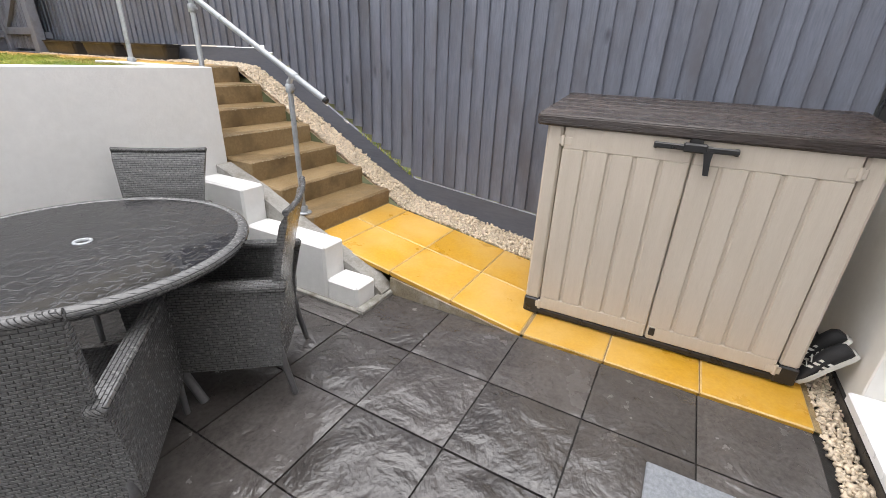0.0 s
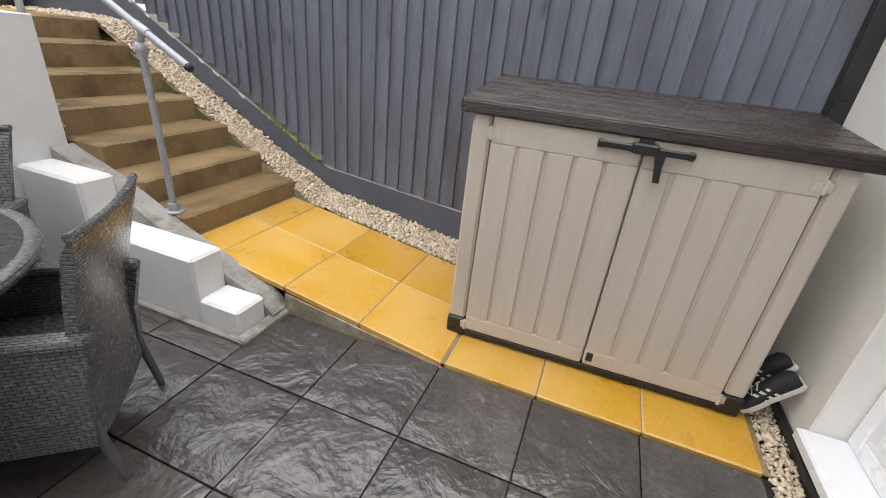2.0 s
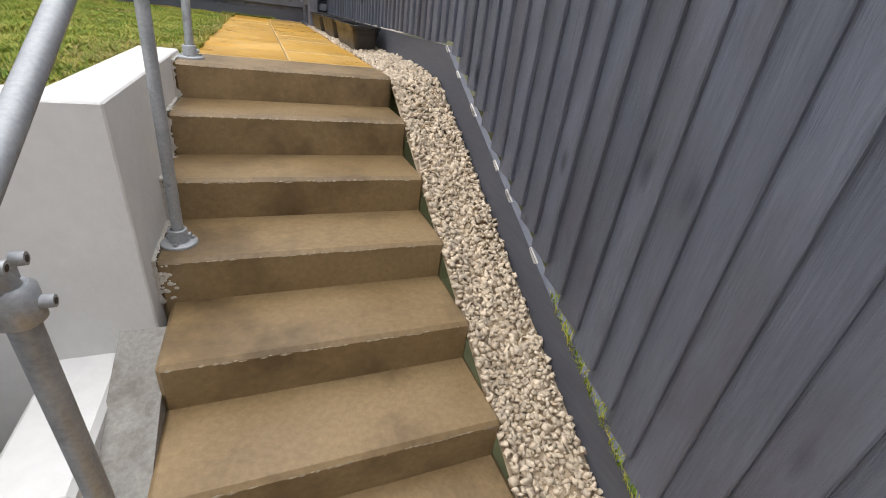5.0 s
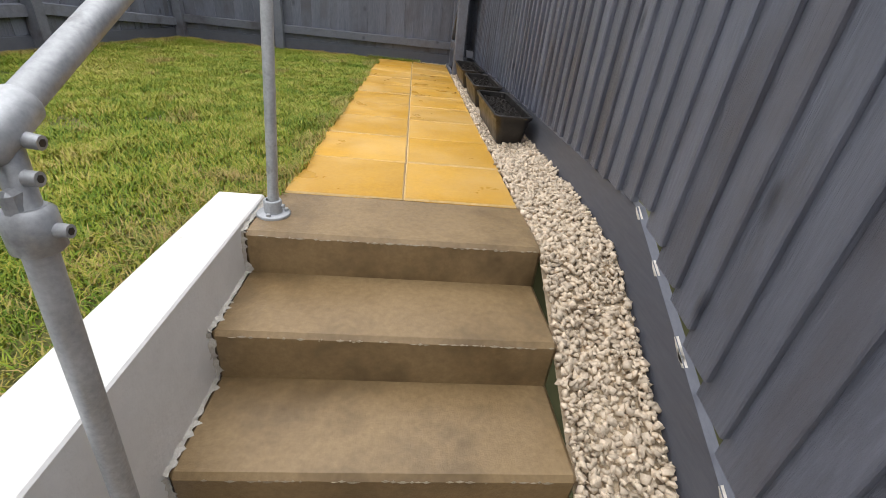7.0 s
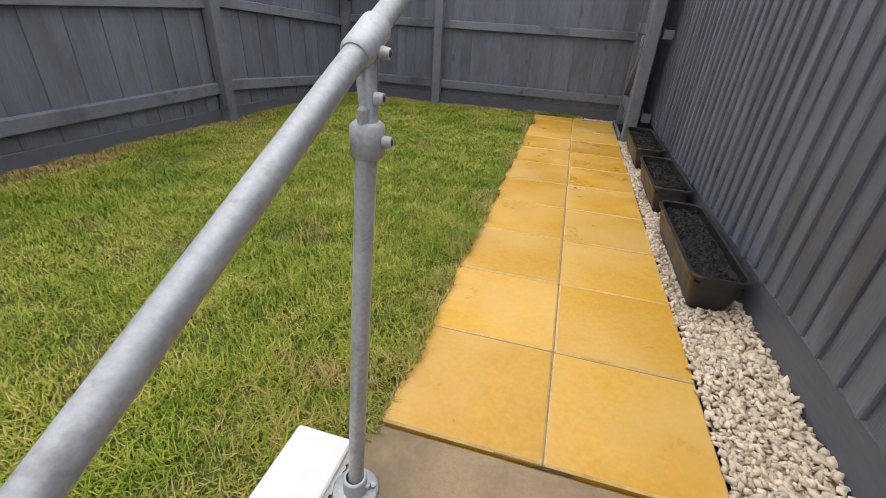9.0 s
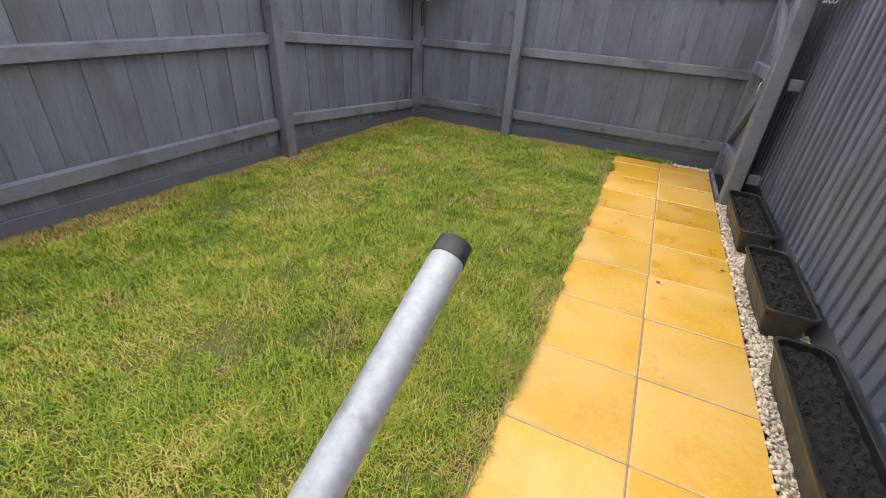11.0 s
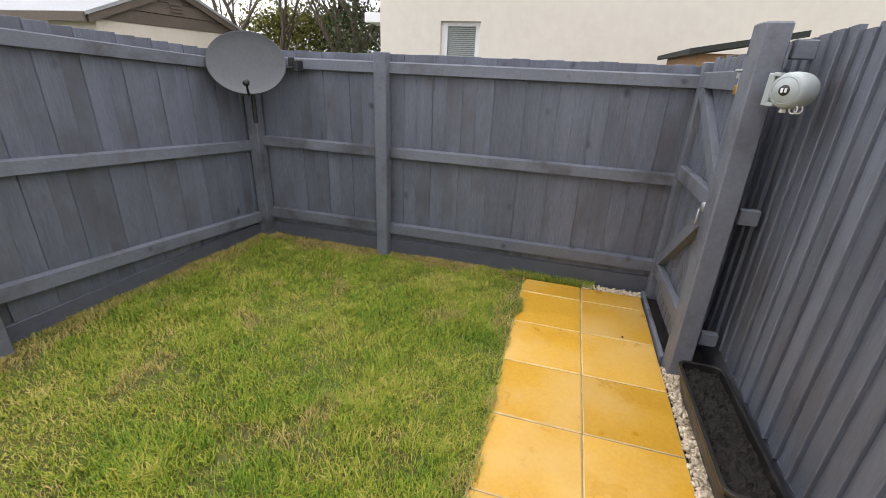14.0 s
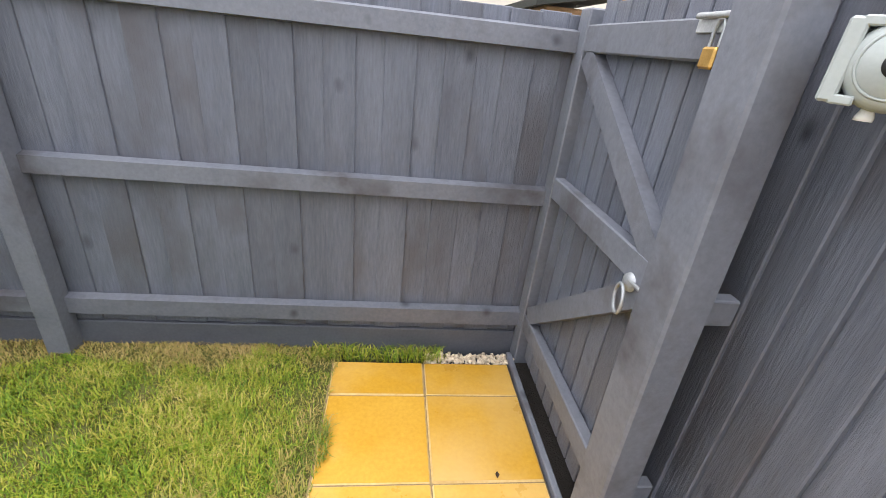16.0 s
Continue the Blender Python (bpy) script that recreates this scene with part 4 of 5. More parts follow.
# ---- rattan armchairs ----
def armchair():
    root = thing("rattan_armchair", (0, 0, 0), "grey woven rattan garden armchair, wet, pulled up to the round table", "chair", group="chairs round the table")
    W, D = 0.222, 0.27
    part("seat", Shape().box((-W + 0.028, -D + 0.01, 0.365), (W - 0.028, D, 0.405), 0.016), WICKER_H, root)
    part("seat_apron", Shape().box((-W + 0.026, D - 0.03, 0.19), (W - 0.026, D + 0.005, 0.372), 0.01), WICKER_V, root)
    bk = Shape()
    rows = []
    for k in range(15):
        t = k / 14
        z, y0 = 0.18 + 0.70 * t, -D - 0.012 - 0.105 * max(0.0, (t - 0.25) / 0.75) ** 1.5
        w = 0.200 + 0.056 * max(0.0, (t - 0.3) / 0.7) ** 1.3
        bow = 0.008 + 0.012 * t
        th = 0.030 if k < 14 else 0.018
        inset = 0.0 if k < 14 else 0.006
        xs = [q / 5 - 1 for q in range(11)]
        front = [(w * x, y0 + bow * x * x - bow * 0.5 + th - inset, z + 0.010 * x * x * t) for x in xs]
        rows.append([(w * x, y0 + bow * x * x - bow * 0.5 + inset, z + 0.010 * x * x * t) for x in xs] + front[::-1])
    loft(bk, rows, True)
    part("backrest", bk, WICKER_V, root)
    edge = [(0.256 * x, -D - 0.117 + 0.020 * x * x - 0.010 + 0.014, 0.882 + 0.010 * x * x) for x in [q / 5 - 1 for q in range(11)]]
    part("back_edging", Shape().tube(edge, 0.0135, 10), WICKER_H, root)
    for s in (-1, 1):
        lo_, hi_ = sorted((s * (W - 0.022), s * (W + 0.022)))
        out = [(-D - 0.005, 0.18), (D - 0.02, 0.18), (D + 0.015, 0.20), (D + 0.028, 0.54), (D + 0.012, 0.560), (0.0, 0.566), (-D - 0.06, 0.570), (-D - 0.02, 0.40)]
        part("arm_panel", Shape().prism(out, lo_, hi_, 0), WICKER_V, root)
        top = Shape()
        loft(top, [rounded(lo_ - 0.007, -D - 0.060, hi_ + 0.007, D + 0.034, 0.018, 0.556), rounded(lo_ - 0.009, -D - 0.062, hi_ + 0.009, D + 0.036, 0.018, 0.572), rounded(lo_ - 0.004, -D - 0.057, hi_ + 0.004, D + 0.031, 0.018, 0.584)], True)
        part("arm_top", top, WICKER_H, root)
        part("leg", Shape().tube([(s * (W - 0.002), D - 0.005, 0.24), (s * W, D + 0.002, 0.0)], [0.017, 0.013], 10), ALU, root)
        part("leg", Shape().tube([(s * (W - 0.002), -D + 0.01, 0.30), (s * (W - 0.001), -D - 0.01, 0.16), (s * (W - 0.001), -D - 0.04, 0.0)], [0.017, 0.016, 0.013], 10), ALU, root)
    return root


chair = armchair()
CHAIRS = [(1.474, 2.099, 39), (1.60, 2.883, 130), (0.82, 1.973, -43)]
chair.matrix_world = pose(CHAIRS[0][0], CHAIRS[0][1], 0.004, 0, 0, CHAIRS[0][2])
for cx, cy, tn_ in CHAIRS[1:]:
    copy_thing(chair, pose(cx, cy, 0.004, 0, 0, tn_))

# ---- things beyond the fence ----
CREAM = surface("far_cream_render", (0.70, 0.65, 0.57), (0.79, 0.74, 0.66), 0.8, (0.7, 0.85), 0.1, 30)
far = thing("far_house", (1.9, 13.0, 1.2), "cream rendered house behind the far fence", "house")
wx0, wx1, wz0, wz1 = -1.22, -0.62, 1.25, 2.36
front = [(-2.18, 0.0), (7.5, 0.0), (7.5, 5.2), (-2.18, 5.2)]
hole = [(wx0, wz0), (wx1, wz0), (wx1, wz1), (wx0, wz1)]
hs = Shape()
hs.add([(x, yy, z) for yy in (0.0, 0.3) for x, z in front + hole],
       [f_ for o_ in (0, 8) for f_ in ((o_, o_ + 1, o_ + 5, o_ + 4), (o_ + 1, o_ + 2, o_ + 6, o_ + 5), (o_ + 2, o_ + 3, o_ + 7, o_ + 6), (o_ + 3, o_, o_ + 4, o_ + 7))]
       + [(k, (k + 1) % 4, (k + 1) % 4 + 8, k + 8) for k in range(4)] + [(k + 4, (k + 1) % 4 + 4, (k + 1) % 4 + 12, k + 12) for k in range(4)])
part("wall", hs, CREAM, far)
part("side_wall", Shape().box((-2.18, 0.303, 0.0), (-1.9, 7.0, 5.2), 0.01), CREAM, far)
win = part("window", Shape().box((wx0, 0.09, wz0), (wx0 + 0.085, 0.14, wz1), 0.004).box((wx1 - 0.085, 0.09, wz0), (wx1, 0.14, wz1), 0.004).box((wx0 + 0.085, 0.09, wz1 - 0.06), (wx1 - 0.085, 0.14, wz1), 0.004).box((wx0 + 0.085, 0.09, wz0), (wx1 - 0.085, 0.14, wz0 + 0.06), 0.004), UPVC, far)
part("pane", Shape().box((wx0 + 0.06, 0.105, wz0 + 0.06), (wx1 - 0.06, 0.112, wz1 - 0.06), 0.001), GLASS, win)
bl = Shape()
for k in range(38):
    bl.box((wx0 + 0.06, 0.16, wz0 + 0.05 + k * 0.027), (wx1 - 0.06, 0.178, wz0 + 0.066 + k * 0.027), 0.001, None)
part("blind", bl, UPVC, win, "white venetian blind")
part("room", Shape().box((wx0 - 0.2, 0.6, 0.6), (wx1 + 0.2, 0.7, 3.0), 0.01), INNER, win)
part("roof", Shape().prism([(-0.4, 5.15), (3.5, 7.2), (7.3, 5.15)], -2.6, 7.9, 0), surface("slate_roof", (0.10, 0.09, 0.09), (0.17, 0.15, 0.15), 3, (0.6, 0.8), 0.3, 20), far)
part("eaves", Shape().box((-2.54, 0.2, 2.34), (-2.185, 0.9, 2.48), 0.01), UPVC, far, "white plastic eaves of a side extension")

TIMBER = surface("bare_timber", (0.34, 0.19, 0.09), (0.50, 0.31, 0.16), 6, (0.6, 0.8), 0.2, 30, (6, 6, 1))
FELT = surface("green_black_felt", (0.020, 0.022, 0.020), (0.045, 0.05, 0.045), 9, (0.8, 0.95), 0.4, 80)
shed = thing("shed", (4.5, 11.6, 1.2), "low timber shed with a dark felt roof beyond the gate", "shed")
part("wall", Shape().box((-0.75, -0.6, 0.0), (-0.05, 0.9, 1.94), 0.01), TIMBER, shed)
part("roof", Shape().prism([(-0.85, 1.97), (0.02, 2.13), (0.02, 2.08), (-0.85, 1.92)], -0.75, 1.0, 1), FELT, shed)
for xx, yy, zt in ((4.02, 10.4, 3.22), (4.10, 10.4, 3.27)):
    solid("timber_stake", Shape().box((xx - 0.025, yy - 0.02, 1.2), (xx + 0.025, yy + 0.02, zt), 0.004), TIMBER, "pale bare timber stake behind the gate", "stake", group="stakes behind the gate")
solid("post_cap_timber", Shape().box((3.80, 8.0, 1.2), (3.89, 8.10, 3.19), 0.006), TIMBER, "brown unpainted fence post behind the boards", "post")

BRICKP = surface("pale_painted_wall", (0.64, 0.58, 0.50), (0.72, 0.66, 0.58), 2, (0.7, 0.85), 0.1, 40)
ROOFT = surface("grey_roof_tile", (0.30, 0.31, 0.33), (0.40, 0.41, 0.43), 2, (0.6, 0.8), 0.2, 30)
FASCIA = surface("brown_cladding", (0.11, 0.085, 0.07), (0.16, 0.13, 0.11), 4, (0.6, 0.8), 0.1, 30)
gar = thing("garage", (-6.0, 13.0, 1.2), "pale garage with a brown clad gable and grey tiled roof", "garage")
part("wall", Shape().box((-6.5, 0.0, 0.0), (0.0, 3.7, 2.30), 0.01), BRICKP, gar)
for k in range(3):
    za, zb2 = 2.30 + k * 0.24, 2.30 + (k + 1) * 0.24 - 0.014
    ha, hb = 1.85 * (1 - (za - 2.30) / 0.74), 1.85 * max(0.02, 1 - (zb2 - 2.30) / 0.74)
    part("gable_board", Shape().prism([(1.85 - ha, za), (1.85 + ha, za), (1.85 + hb, zb2), (1.85 - hb, zb2)], -0.05, 0.02 + 0.008 * (k % 2), 0), FASCIA, gar, "brown horizontal gable board")
for k in range(3):
    part("vent_slat", Shape().box((0.03, 1.68, 2.60 + k * 0.07), (0.055, 2.02, 2.64 + k * 0.07), 0.004), FASCIA, gar)
part("barge_board", Shape().prism([(-0.2, 2.22), (1.85, 2.97), (3.9, 2.22), (3.9, 2.36), (1.85, 3.11), (-0.2, 2.36)], 0.06, 0.11, 0), FASCIA, gar)
part("roof", Shape().prism([(-0.25, 2.34), (1.85, 3.10), (3.95, 2.34), (3.95, 2.40), (1.85, 3.17), (-0.25, 2.40)], -6.7, 0.13, 0), ROOFT, gar)
part("fascia", Shape().box((-6.7, -0.29, 2.23), (0.11, -0.25, 2.39), 0.005), FASCIA, gar)

# ---- trees beyond ----
BARK = surface("grey_brown_bark", (0.07, 0.055, 0.04), (0.16, 0.13, 0.10), 6, (0.8, 0.95), 0.6, 18, (3, 3, 0.6), relief=0.03)
LEAF_D = surface("dark_ivy_leaf", (0.025, 0.040, 0.012), (0.06, 0.085, 0.025), 3, (0.5, 0.7), 0, island=0.35)
LEAF_Y = surface("spring_leaf", (0.10, 0.12, 0.015), (0.20, 0.19, 0.03), 3, (0.5, 0.7), 0, island=0.35)


def tree(loc, height, lean, seed, leaves, leaf_mat, label, crown_z=(0.4, 1.0), radius=0.16, depth=4, ivy=0):
    r = random.Random(seed)
    root = thing("tree", loc, label, "tree")
    wood, tips = Shape(), []

    def grow(p, d, length, rad, lev):
        pts, rr = [p], [rad]
        for k in range(4):
            d = (d + Vector((r.uniform(-0.22, 0.22), r.uniform(-0.22, 0.22), r.uniform(-0.05, 0.16)))).normalized()
            p = p + d * length / 4
            pts.append(p)
            rr.append(rad * (1 - 0.14 * (k + 1)))
            if lev < depth and k:
                for _ in range(1 if lev else 2):
                    side = (d + Vector((r.uniform(-1, 1), r.uniform(-1, 1), r.uniform(-0.3, 0.6)))).normalized()
                    grow(p, side, length * r.uniform(0.5, 0.72), rr[-1] * 0.55, lev + 1)
            if lev >= 2:
                tips.append(p)
        wood.tube(pts, rr, 7 if lev < 2 else 4, False)
    grow(Vector((0, 0, 0)), Vector(lean).normalized(), height * 0.55, radius, 0)
    part("trunk", wood, BARK, root)
    v, f = [], []
    for k in range(leaves):
        c = r.choice(tips) + Vector((r.gauss(0, 0.16), r.gauss(0, 0.16), r.gauss(0, 0.16)))
        if ivy and k % 2:
            zz = r.uniform(0, height * 0.7)
            c = Vector(lean).normalized() * zz + Vector((r.gauss(0, ivy), r.gauss(0, ivy), 0))
        s = r.uniform(0.035, 0.08)
        a_, b_ = Vector((r.uniform(-1, 1), r.uniform(-1, 1), r.uniform(-1, 1))).normalized() * s, Vector((r.uniform(-1, 1), r.uniform(-1, 1), r.uniform(-1, 1))).normalized() * s * 0.6
        i = len(v)
        v += [tuple(c - a_), tuple(c + b_), tuple(c + a_), tuple(c - b_)]
        f.append((i, i + 1, i + 2, i + 3))
    cm = bpy.data.meshes.new("crown")
    cm.from_pydata(v, [], f)
    cm.materials.append(leaf_mat)
    part("crown", cm, None, root)
    return root


tree((-5.0, 16.6, 1.2), 6.5, (-0.62, 0.1, 0.9), 3, 500, LEAF_Y, "large bare tree with sparse spring buds beyond the fence", radius=0.20)
tree((-3.2, 17.6, 1.2), 7.0, (0.05, 0.1, 1), 8, 3800, LEAF_D, "tall tree with an ivy-covered trunk", radius=0.14, ivy=0.28)
tree((-4.3, 18.6, 1.2), 7.0, (0.12, 0.0, 1), 11, 2600, LEAF_D, "tall slender tree with dark ivy", radius=0.12, ivy=0.24)
tree((-3.9, 19.8, 1.2), 6.0, (-0.1, 0.0, 1), 12, 1800, LEAF_Y, "tree with thin spring leaves", radius=0.12)
tree((-6.6, 19.0, 1.2), 6.0, (0.1, 0.0, 1), 15, 900, LEAF_Y, "bare tree with a few spring leaves", radius=0.13)
tree((-12.5, 17.5, 1.2), 6.0, (0.1, 0.0, 1), 21, 3000, LEAF_D, "dark evergreen tree beyond the garage", radius=0.15, ivy=0.5)


def hedge(loc, size, n, seed, material, label):
    r = random.Random(seed)
    v, f = [], []
    for k in range(n):
        t = r.random()
        c = Vector((r.gauss(0, 0.33) * size[0], r.gauss(0, 0.3) * size[1], size[2] * (1 - t * t) * (0.8 + 0.3 * noise.noise((k * 0.001, 0, seed)))))
        c.z *= 1 - 0.35 * min(1, (c.x / size[0]) ** 2)
        s = r.uniform(0.04, 0.09)
        a_, b_ = Vector((r.uniform(-1, 1), r.uniform(-1, 1), r.uniform(-1, 1))).normalized() * s, Vector((r.uniform(-1, 1), r.uniform(-1, 1), r.uniform(-1, 1))).normalized() * s * 0.6
        i = len(v)
        v += [tuple(c - a_), tuple(c + b_), tuple(c + a_), tuple(c - b_)]
        f.append((i, i + 1, i + 2, i + 3))
    me = bpy.data.meshes.new("shrub")
    me.from_pydata(v, [], f)
    me.materials.append(material)
    ob = new("shrub", me)
    ob.location = loc
    return tagged(ob, label, "shrub")


hedge((-7.0, 20.5, 1.2), (3.6, 0.8, 4.0), 9500, 31, LEAF_Y, "yellow-green shrub beyond the far fence")
hedge((-5.0, 21.0, 1.2), (3.0, 0.8, 3.9), 8500, 32, LEAF_D, "dark green shrub beyond the far fence")

# ---- close the patio behind and beside the camera ----
solid("side_wall", Shape().box((-2.85, -0.55, -0.1), (-2.7, 3.56, 1.9), 0.01), RENDER, "white rendered wall closing the side of the patio", "wall", kind="structure")

# ---- lawn ----
lw = Shape()
nx, ny = 46, 92
LX0, LX1, LY0, LY1 = -0.6, 2.56, 3.55, 9.66


def lawn_edge(y):
    return 2.345 if y < 4.64 else 2.556 + 0.030 * noise.noise((y * 3.3, 0.3, 0)) + 0.020 * noise.noise((y * 12.0, 4.3, 0))


def lawn_z(x, y):
    return 1.296 + 0.018 * noise.noise((x * 1.3, y * 1.3, 7.0)) + 0.03 * max(0.0, min(1.0, (0.4 - x) / 0.8))


v = [(LX0 + (lawn_edge(LY0 + (LY1 - LY0) * j / ny) - LX0) * i / nx, LY0 + (LY1 - LY0) * j / ny, lawn_z(LX0 + (LX1 - LX0) * i / nx, LY0 + (LY1 - LY0) * j / ny)) for i in range(nx + 1) for j in range(ny + 1)]
lw.add(v, [(i * (ny + 1) + j, (i + 1) * (ny + 1) + j, (i + 1) * (ny + 1) + j + 1, i * (ny + 1) + j + 1) for i in range(nx) for j in range(ny)], True)
solid("lawn_ground", lw, LAWN, "thin soil under the lawn with yellowed patches", "ground", kind="structure")


def grass_material(name, stops):
    m = bpy.data.materials.new(name)
    m.use_nodes = True
    n, l = m.node_tree.nodes, m.node_tree.links
    b = n["Principled BSDF"]
    tc, geo = n.new("ShaderNodeTexCoord"), n.new("ShaderNodeNewGeometry")
    total = None
    for s, wt in ((1.3, 0.9), (4.5, 0.8), (15.0, 0.4)):
        t = n.new("ShaderNodeTexNoise")
        t.inputs["Scale"].default_value, t.inputs["Detail"].default_value = s, 4
        l.new(tc.outputs["Object"], t.inputs["Vector"])
        mr_ = n.new("ShaderNodeMapRange")
        mr_.clamp = False
        mr_.inputs["To Min"].default_value, mr_.inputs["To Max"].default_value = -0.5 * wt, 0.5 * wt
        l.new(t.outputs["Fac"], mr_.inputs["Value"])
        if total:
            ad = n.new("ShaderNodeMath")
            l.new(total, ad.inputs[0])
            l.new(mr_.outputs[0], ad.inputs[1])
            total = ad.outputs[0]
        else:
            total = mr_.outputs[0]
    mx = n.new("ShaderNodeMath")
    mx.operation, mx.inputs[1].default_value = "MULTIPLY_ADD", 0.7
    l.new(geo.outputs["Random Per Island"], mx.inputs[0])
    l.new(total, mx.inputs[2])
    r = n.new("ShaderNodeValToRGB")
    e = r.color_ramp.elements
    e[0].position, e[0].color = stops[0][0], (*stops[0][1], 1)
    e[1].position, e[1].color = stops[-1][0], (*stops[-1][1], 1)
    for pos, col in stops[1:-1]:
        q = e.new(pos)
        q.color = (*col, 1)
    l.new(mx.outputs[0], r.inputs["Fac"])
    l.new(r.outputs["Color"], b.inputs["Base Color"])
    b.inputs["Roughness"].default_value = 0.55
    b.inputs["Specular IOR Level"].default_value = 0.3
    return m


GREEN = grass_material("grass_blade", [(0.0, (0.095, 0.182, 0.012)), (0.20, (0.172, 0.268, 0.016)), (0.42, (0.280, 0.328, 0.027)), (0.60, (0.385, 0.355, 0.056)), (0.82, (0.52, 0.43, 0.14)), (1.0, (0.56, 0.43, 0.20))])
STRAW = grass_material("dry_grass_blade", [(0.0, (0.20, 0.24, 0.04)), (0.4, (0.38, 0.30, 0.09)), (0.8, (0.46, 0.33, 0.14))])


def blades(name, x, y, zz, h, r, material, label, lean=(0.4, 1.9), width=(0.0014, 0.0029)):
    """Curved tapering blades at the given places, one joined mesh."""
    n = len(x)
    w = r.uniform(*width, n)
    a = r.uniform(0, 2 * np.pi, n)
    ln = r.uniform(*lean, n) * h
    dx, dy = np.cos(a), np.sin(a)
    px, py = -dy * w, dx * w
    v = np.empty((n, 5, 3), np.float32)
    v[:, 0] = np.stack([x - px, y - py, zz - 0.012], 1)
    v[:, 1] = np.stack([x + px, y + py, zz - 0.012], 1)
    mx_, my_ = x + dx * ln * 0.35, y + dy * ln * 0.35
    v[:, 2] = np.stack([mx_ + px * 0.8, my_ + py * 0.8, zz + h * 0.65], 1)
    v[:, 3] = np.stack([mx_ - px * 0.8, my_ - py * 0.8, zz + h * 0.65], 1)
    v[:, 4] = np.stack([x + dx * ln, y + dy * ln, zz + h], 1)
    k = np.arange(n)[:, None] * 5
    loops = np.concatenate([k + np.array([0, 1, 2, 3]), k + np.array([3, 2, 4])], 1).astype(np.int32)
    me = bpy.data.meshes.new(name)
    me.vertices.add(n * 5)
    me.vertices.foreach_set("co", v.ravel())
    me.loops.add(n * 7)
    me.loops.foreach_set("vertex_index", loops.ravel())
    me.polygons.add(n * 2)
    me.polygons.foreach_set("loop_start", (np.arange(n)[:, None] * 7 + np.array([0, 4])).astype(np.int32).ravel())
    me.update(calc_edges=True)
    me.validate()
    me.materials.append(material)
    return tagged(new(name, me), label, "grass", kind="stuff")


def grass(count, seed):
    """Lawn blades, thicker in clumps; a dry strip follows the fences."""
    r = np.random.default_rng(seed)
    x = r.uniform(LX0 + 0.1, LX1 + 0.03, count * 2)
    y = r.uniform(LY0 + 0.01, LY1 - 0.01, count * 2)
    cells = r.uniform(-1, 1, (3, 90, 160))
    clump = np.zeros(len(x))
    for lay, size, wt in ((0, 0.075, 0.6), (1, 0.23, 0.6)):
        gx, gy = (x - LX0) / size, (y - LY0) / size
        ix, iy = gx.astype(int), gy.astype(int)
        fx, fy = gx - ix, gy - iy
        q = cells[lay]
        clump += wt * ((q[ix, iy] * (1 - fx) + q[ix + 1, iy] * fx) * (1 - fy) + (q[ix, iy + 1] * (1 - fx) + q[ix + 1, iy + 1] * fx) * fy)
    gx, gy = (x - LX0) / 0.26, (y - LY0) / 0.26
    ix, iy = gx.astype(int), gy.astype(int)
    fx, fy = gx - ix, gy - iy
    q = cells[2]
    worn = (q[ix, iy] * (1 - fx) + q[ix + 1, iy] * fx) * (1 - fy) + (q[ix, iy + 1] * (1 - fx) + q[ix + 1, iy + 1] * fx) * fy
    edge = np.array([lawn_edge(b) for b in np.linspace(LY0, LY1, 400)])
    keep = (r.random(count * 2) < 0.62 + 0.38 * clump) & (x < np.interp(y, np.linspace(LY0, LY1, 400), edge) + 0.004)
    keep &= (worn < 0.55) | (r.random(count * 2) < 0.6)
    x, y, clump, worn = x[keep][:count], y[keep][:count], clump[keep][:count], worn[keep][:count]
    n = len(x)
    zz = 1.296 + 0.03 * np.clip((0.4 - x) / 0.8, 0, 1) + 0.02 * (x > 2.535)
    h = r.uniform(0.012, 0.034, n) * (1 + 0.45 * clump)
    fence_x = np.interp(y, [3.0, 7.46, 9.66], [-0.5, -0.22, -0.07])
    near = np.minimum(x - fence_x, 9.655 - y)
    dry = near + 0.10 * clump + 0.05 * np.sin(y * 4.0 + x * 6) < 0.17
    dry |= (r.random(n) < 0.30) & (y < 4.75) & (x > 2.1)
    dry |= (r.random(n) < 0.75) & (worn + 0.3 * clump > 0.60)
    dry |= (r.random(n) < 0.5) & (x > 2.47 - 0.06 * clump - 0.10 * worn) & (y > 4.7)
    g_ = ~dry
    blades("grass", x[g_], y[g_], zz[g_], h[g_], r, GREEN, "short wet lawn grass, green with yellowed patches")
    blades("dry_grass", x[dry], y[dry], zz[dry], h[dry] * 1.1, r, STRAW, "dry straw-coloured grass along the fence")
    # tufts in the gap above the sloping gravel board, and at the far end of the path
    ty = r.uniform(2.52, 3.15, 260)
    blades("weeds", np.full(260, 3.745) + r.uniform(-0.006, 0.006, 260), ty, np.interp(ty, [2.5, 4.4], [0.43, 1.485]) + 0.004, r.uniform(0.010, 0.03, 260), r, GREEN, "thin weeds growing along the gravel board")
    fx_, fy_ = r.uniform(2.4, 3.1, 900), r.uniform(9.53, 9.63, 900)
    blades("edge_grass", fx_, fy_, np.full(900, 1.30), r.uniform(0.02, 0.055, 900), r, GREEN, "longer grass at the foot of the far fence")


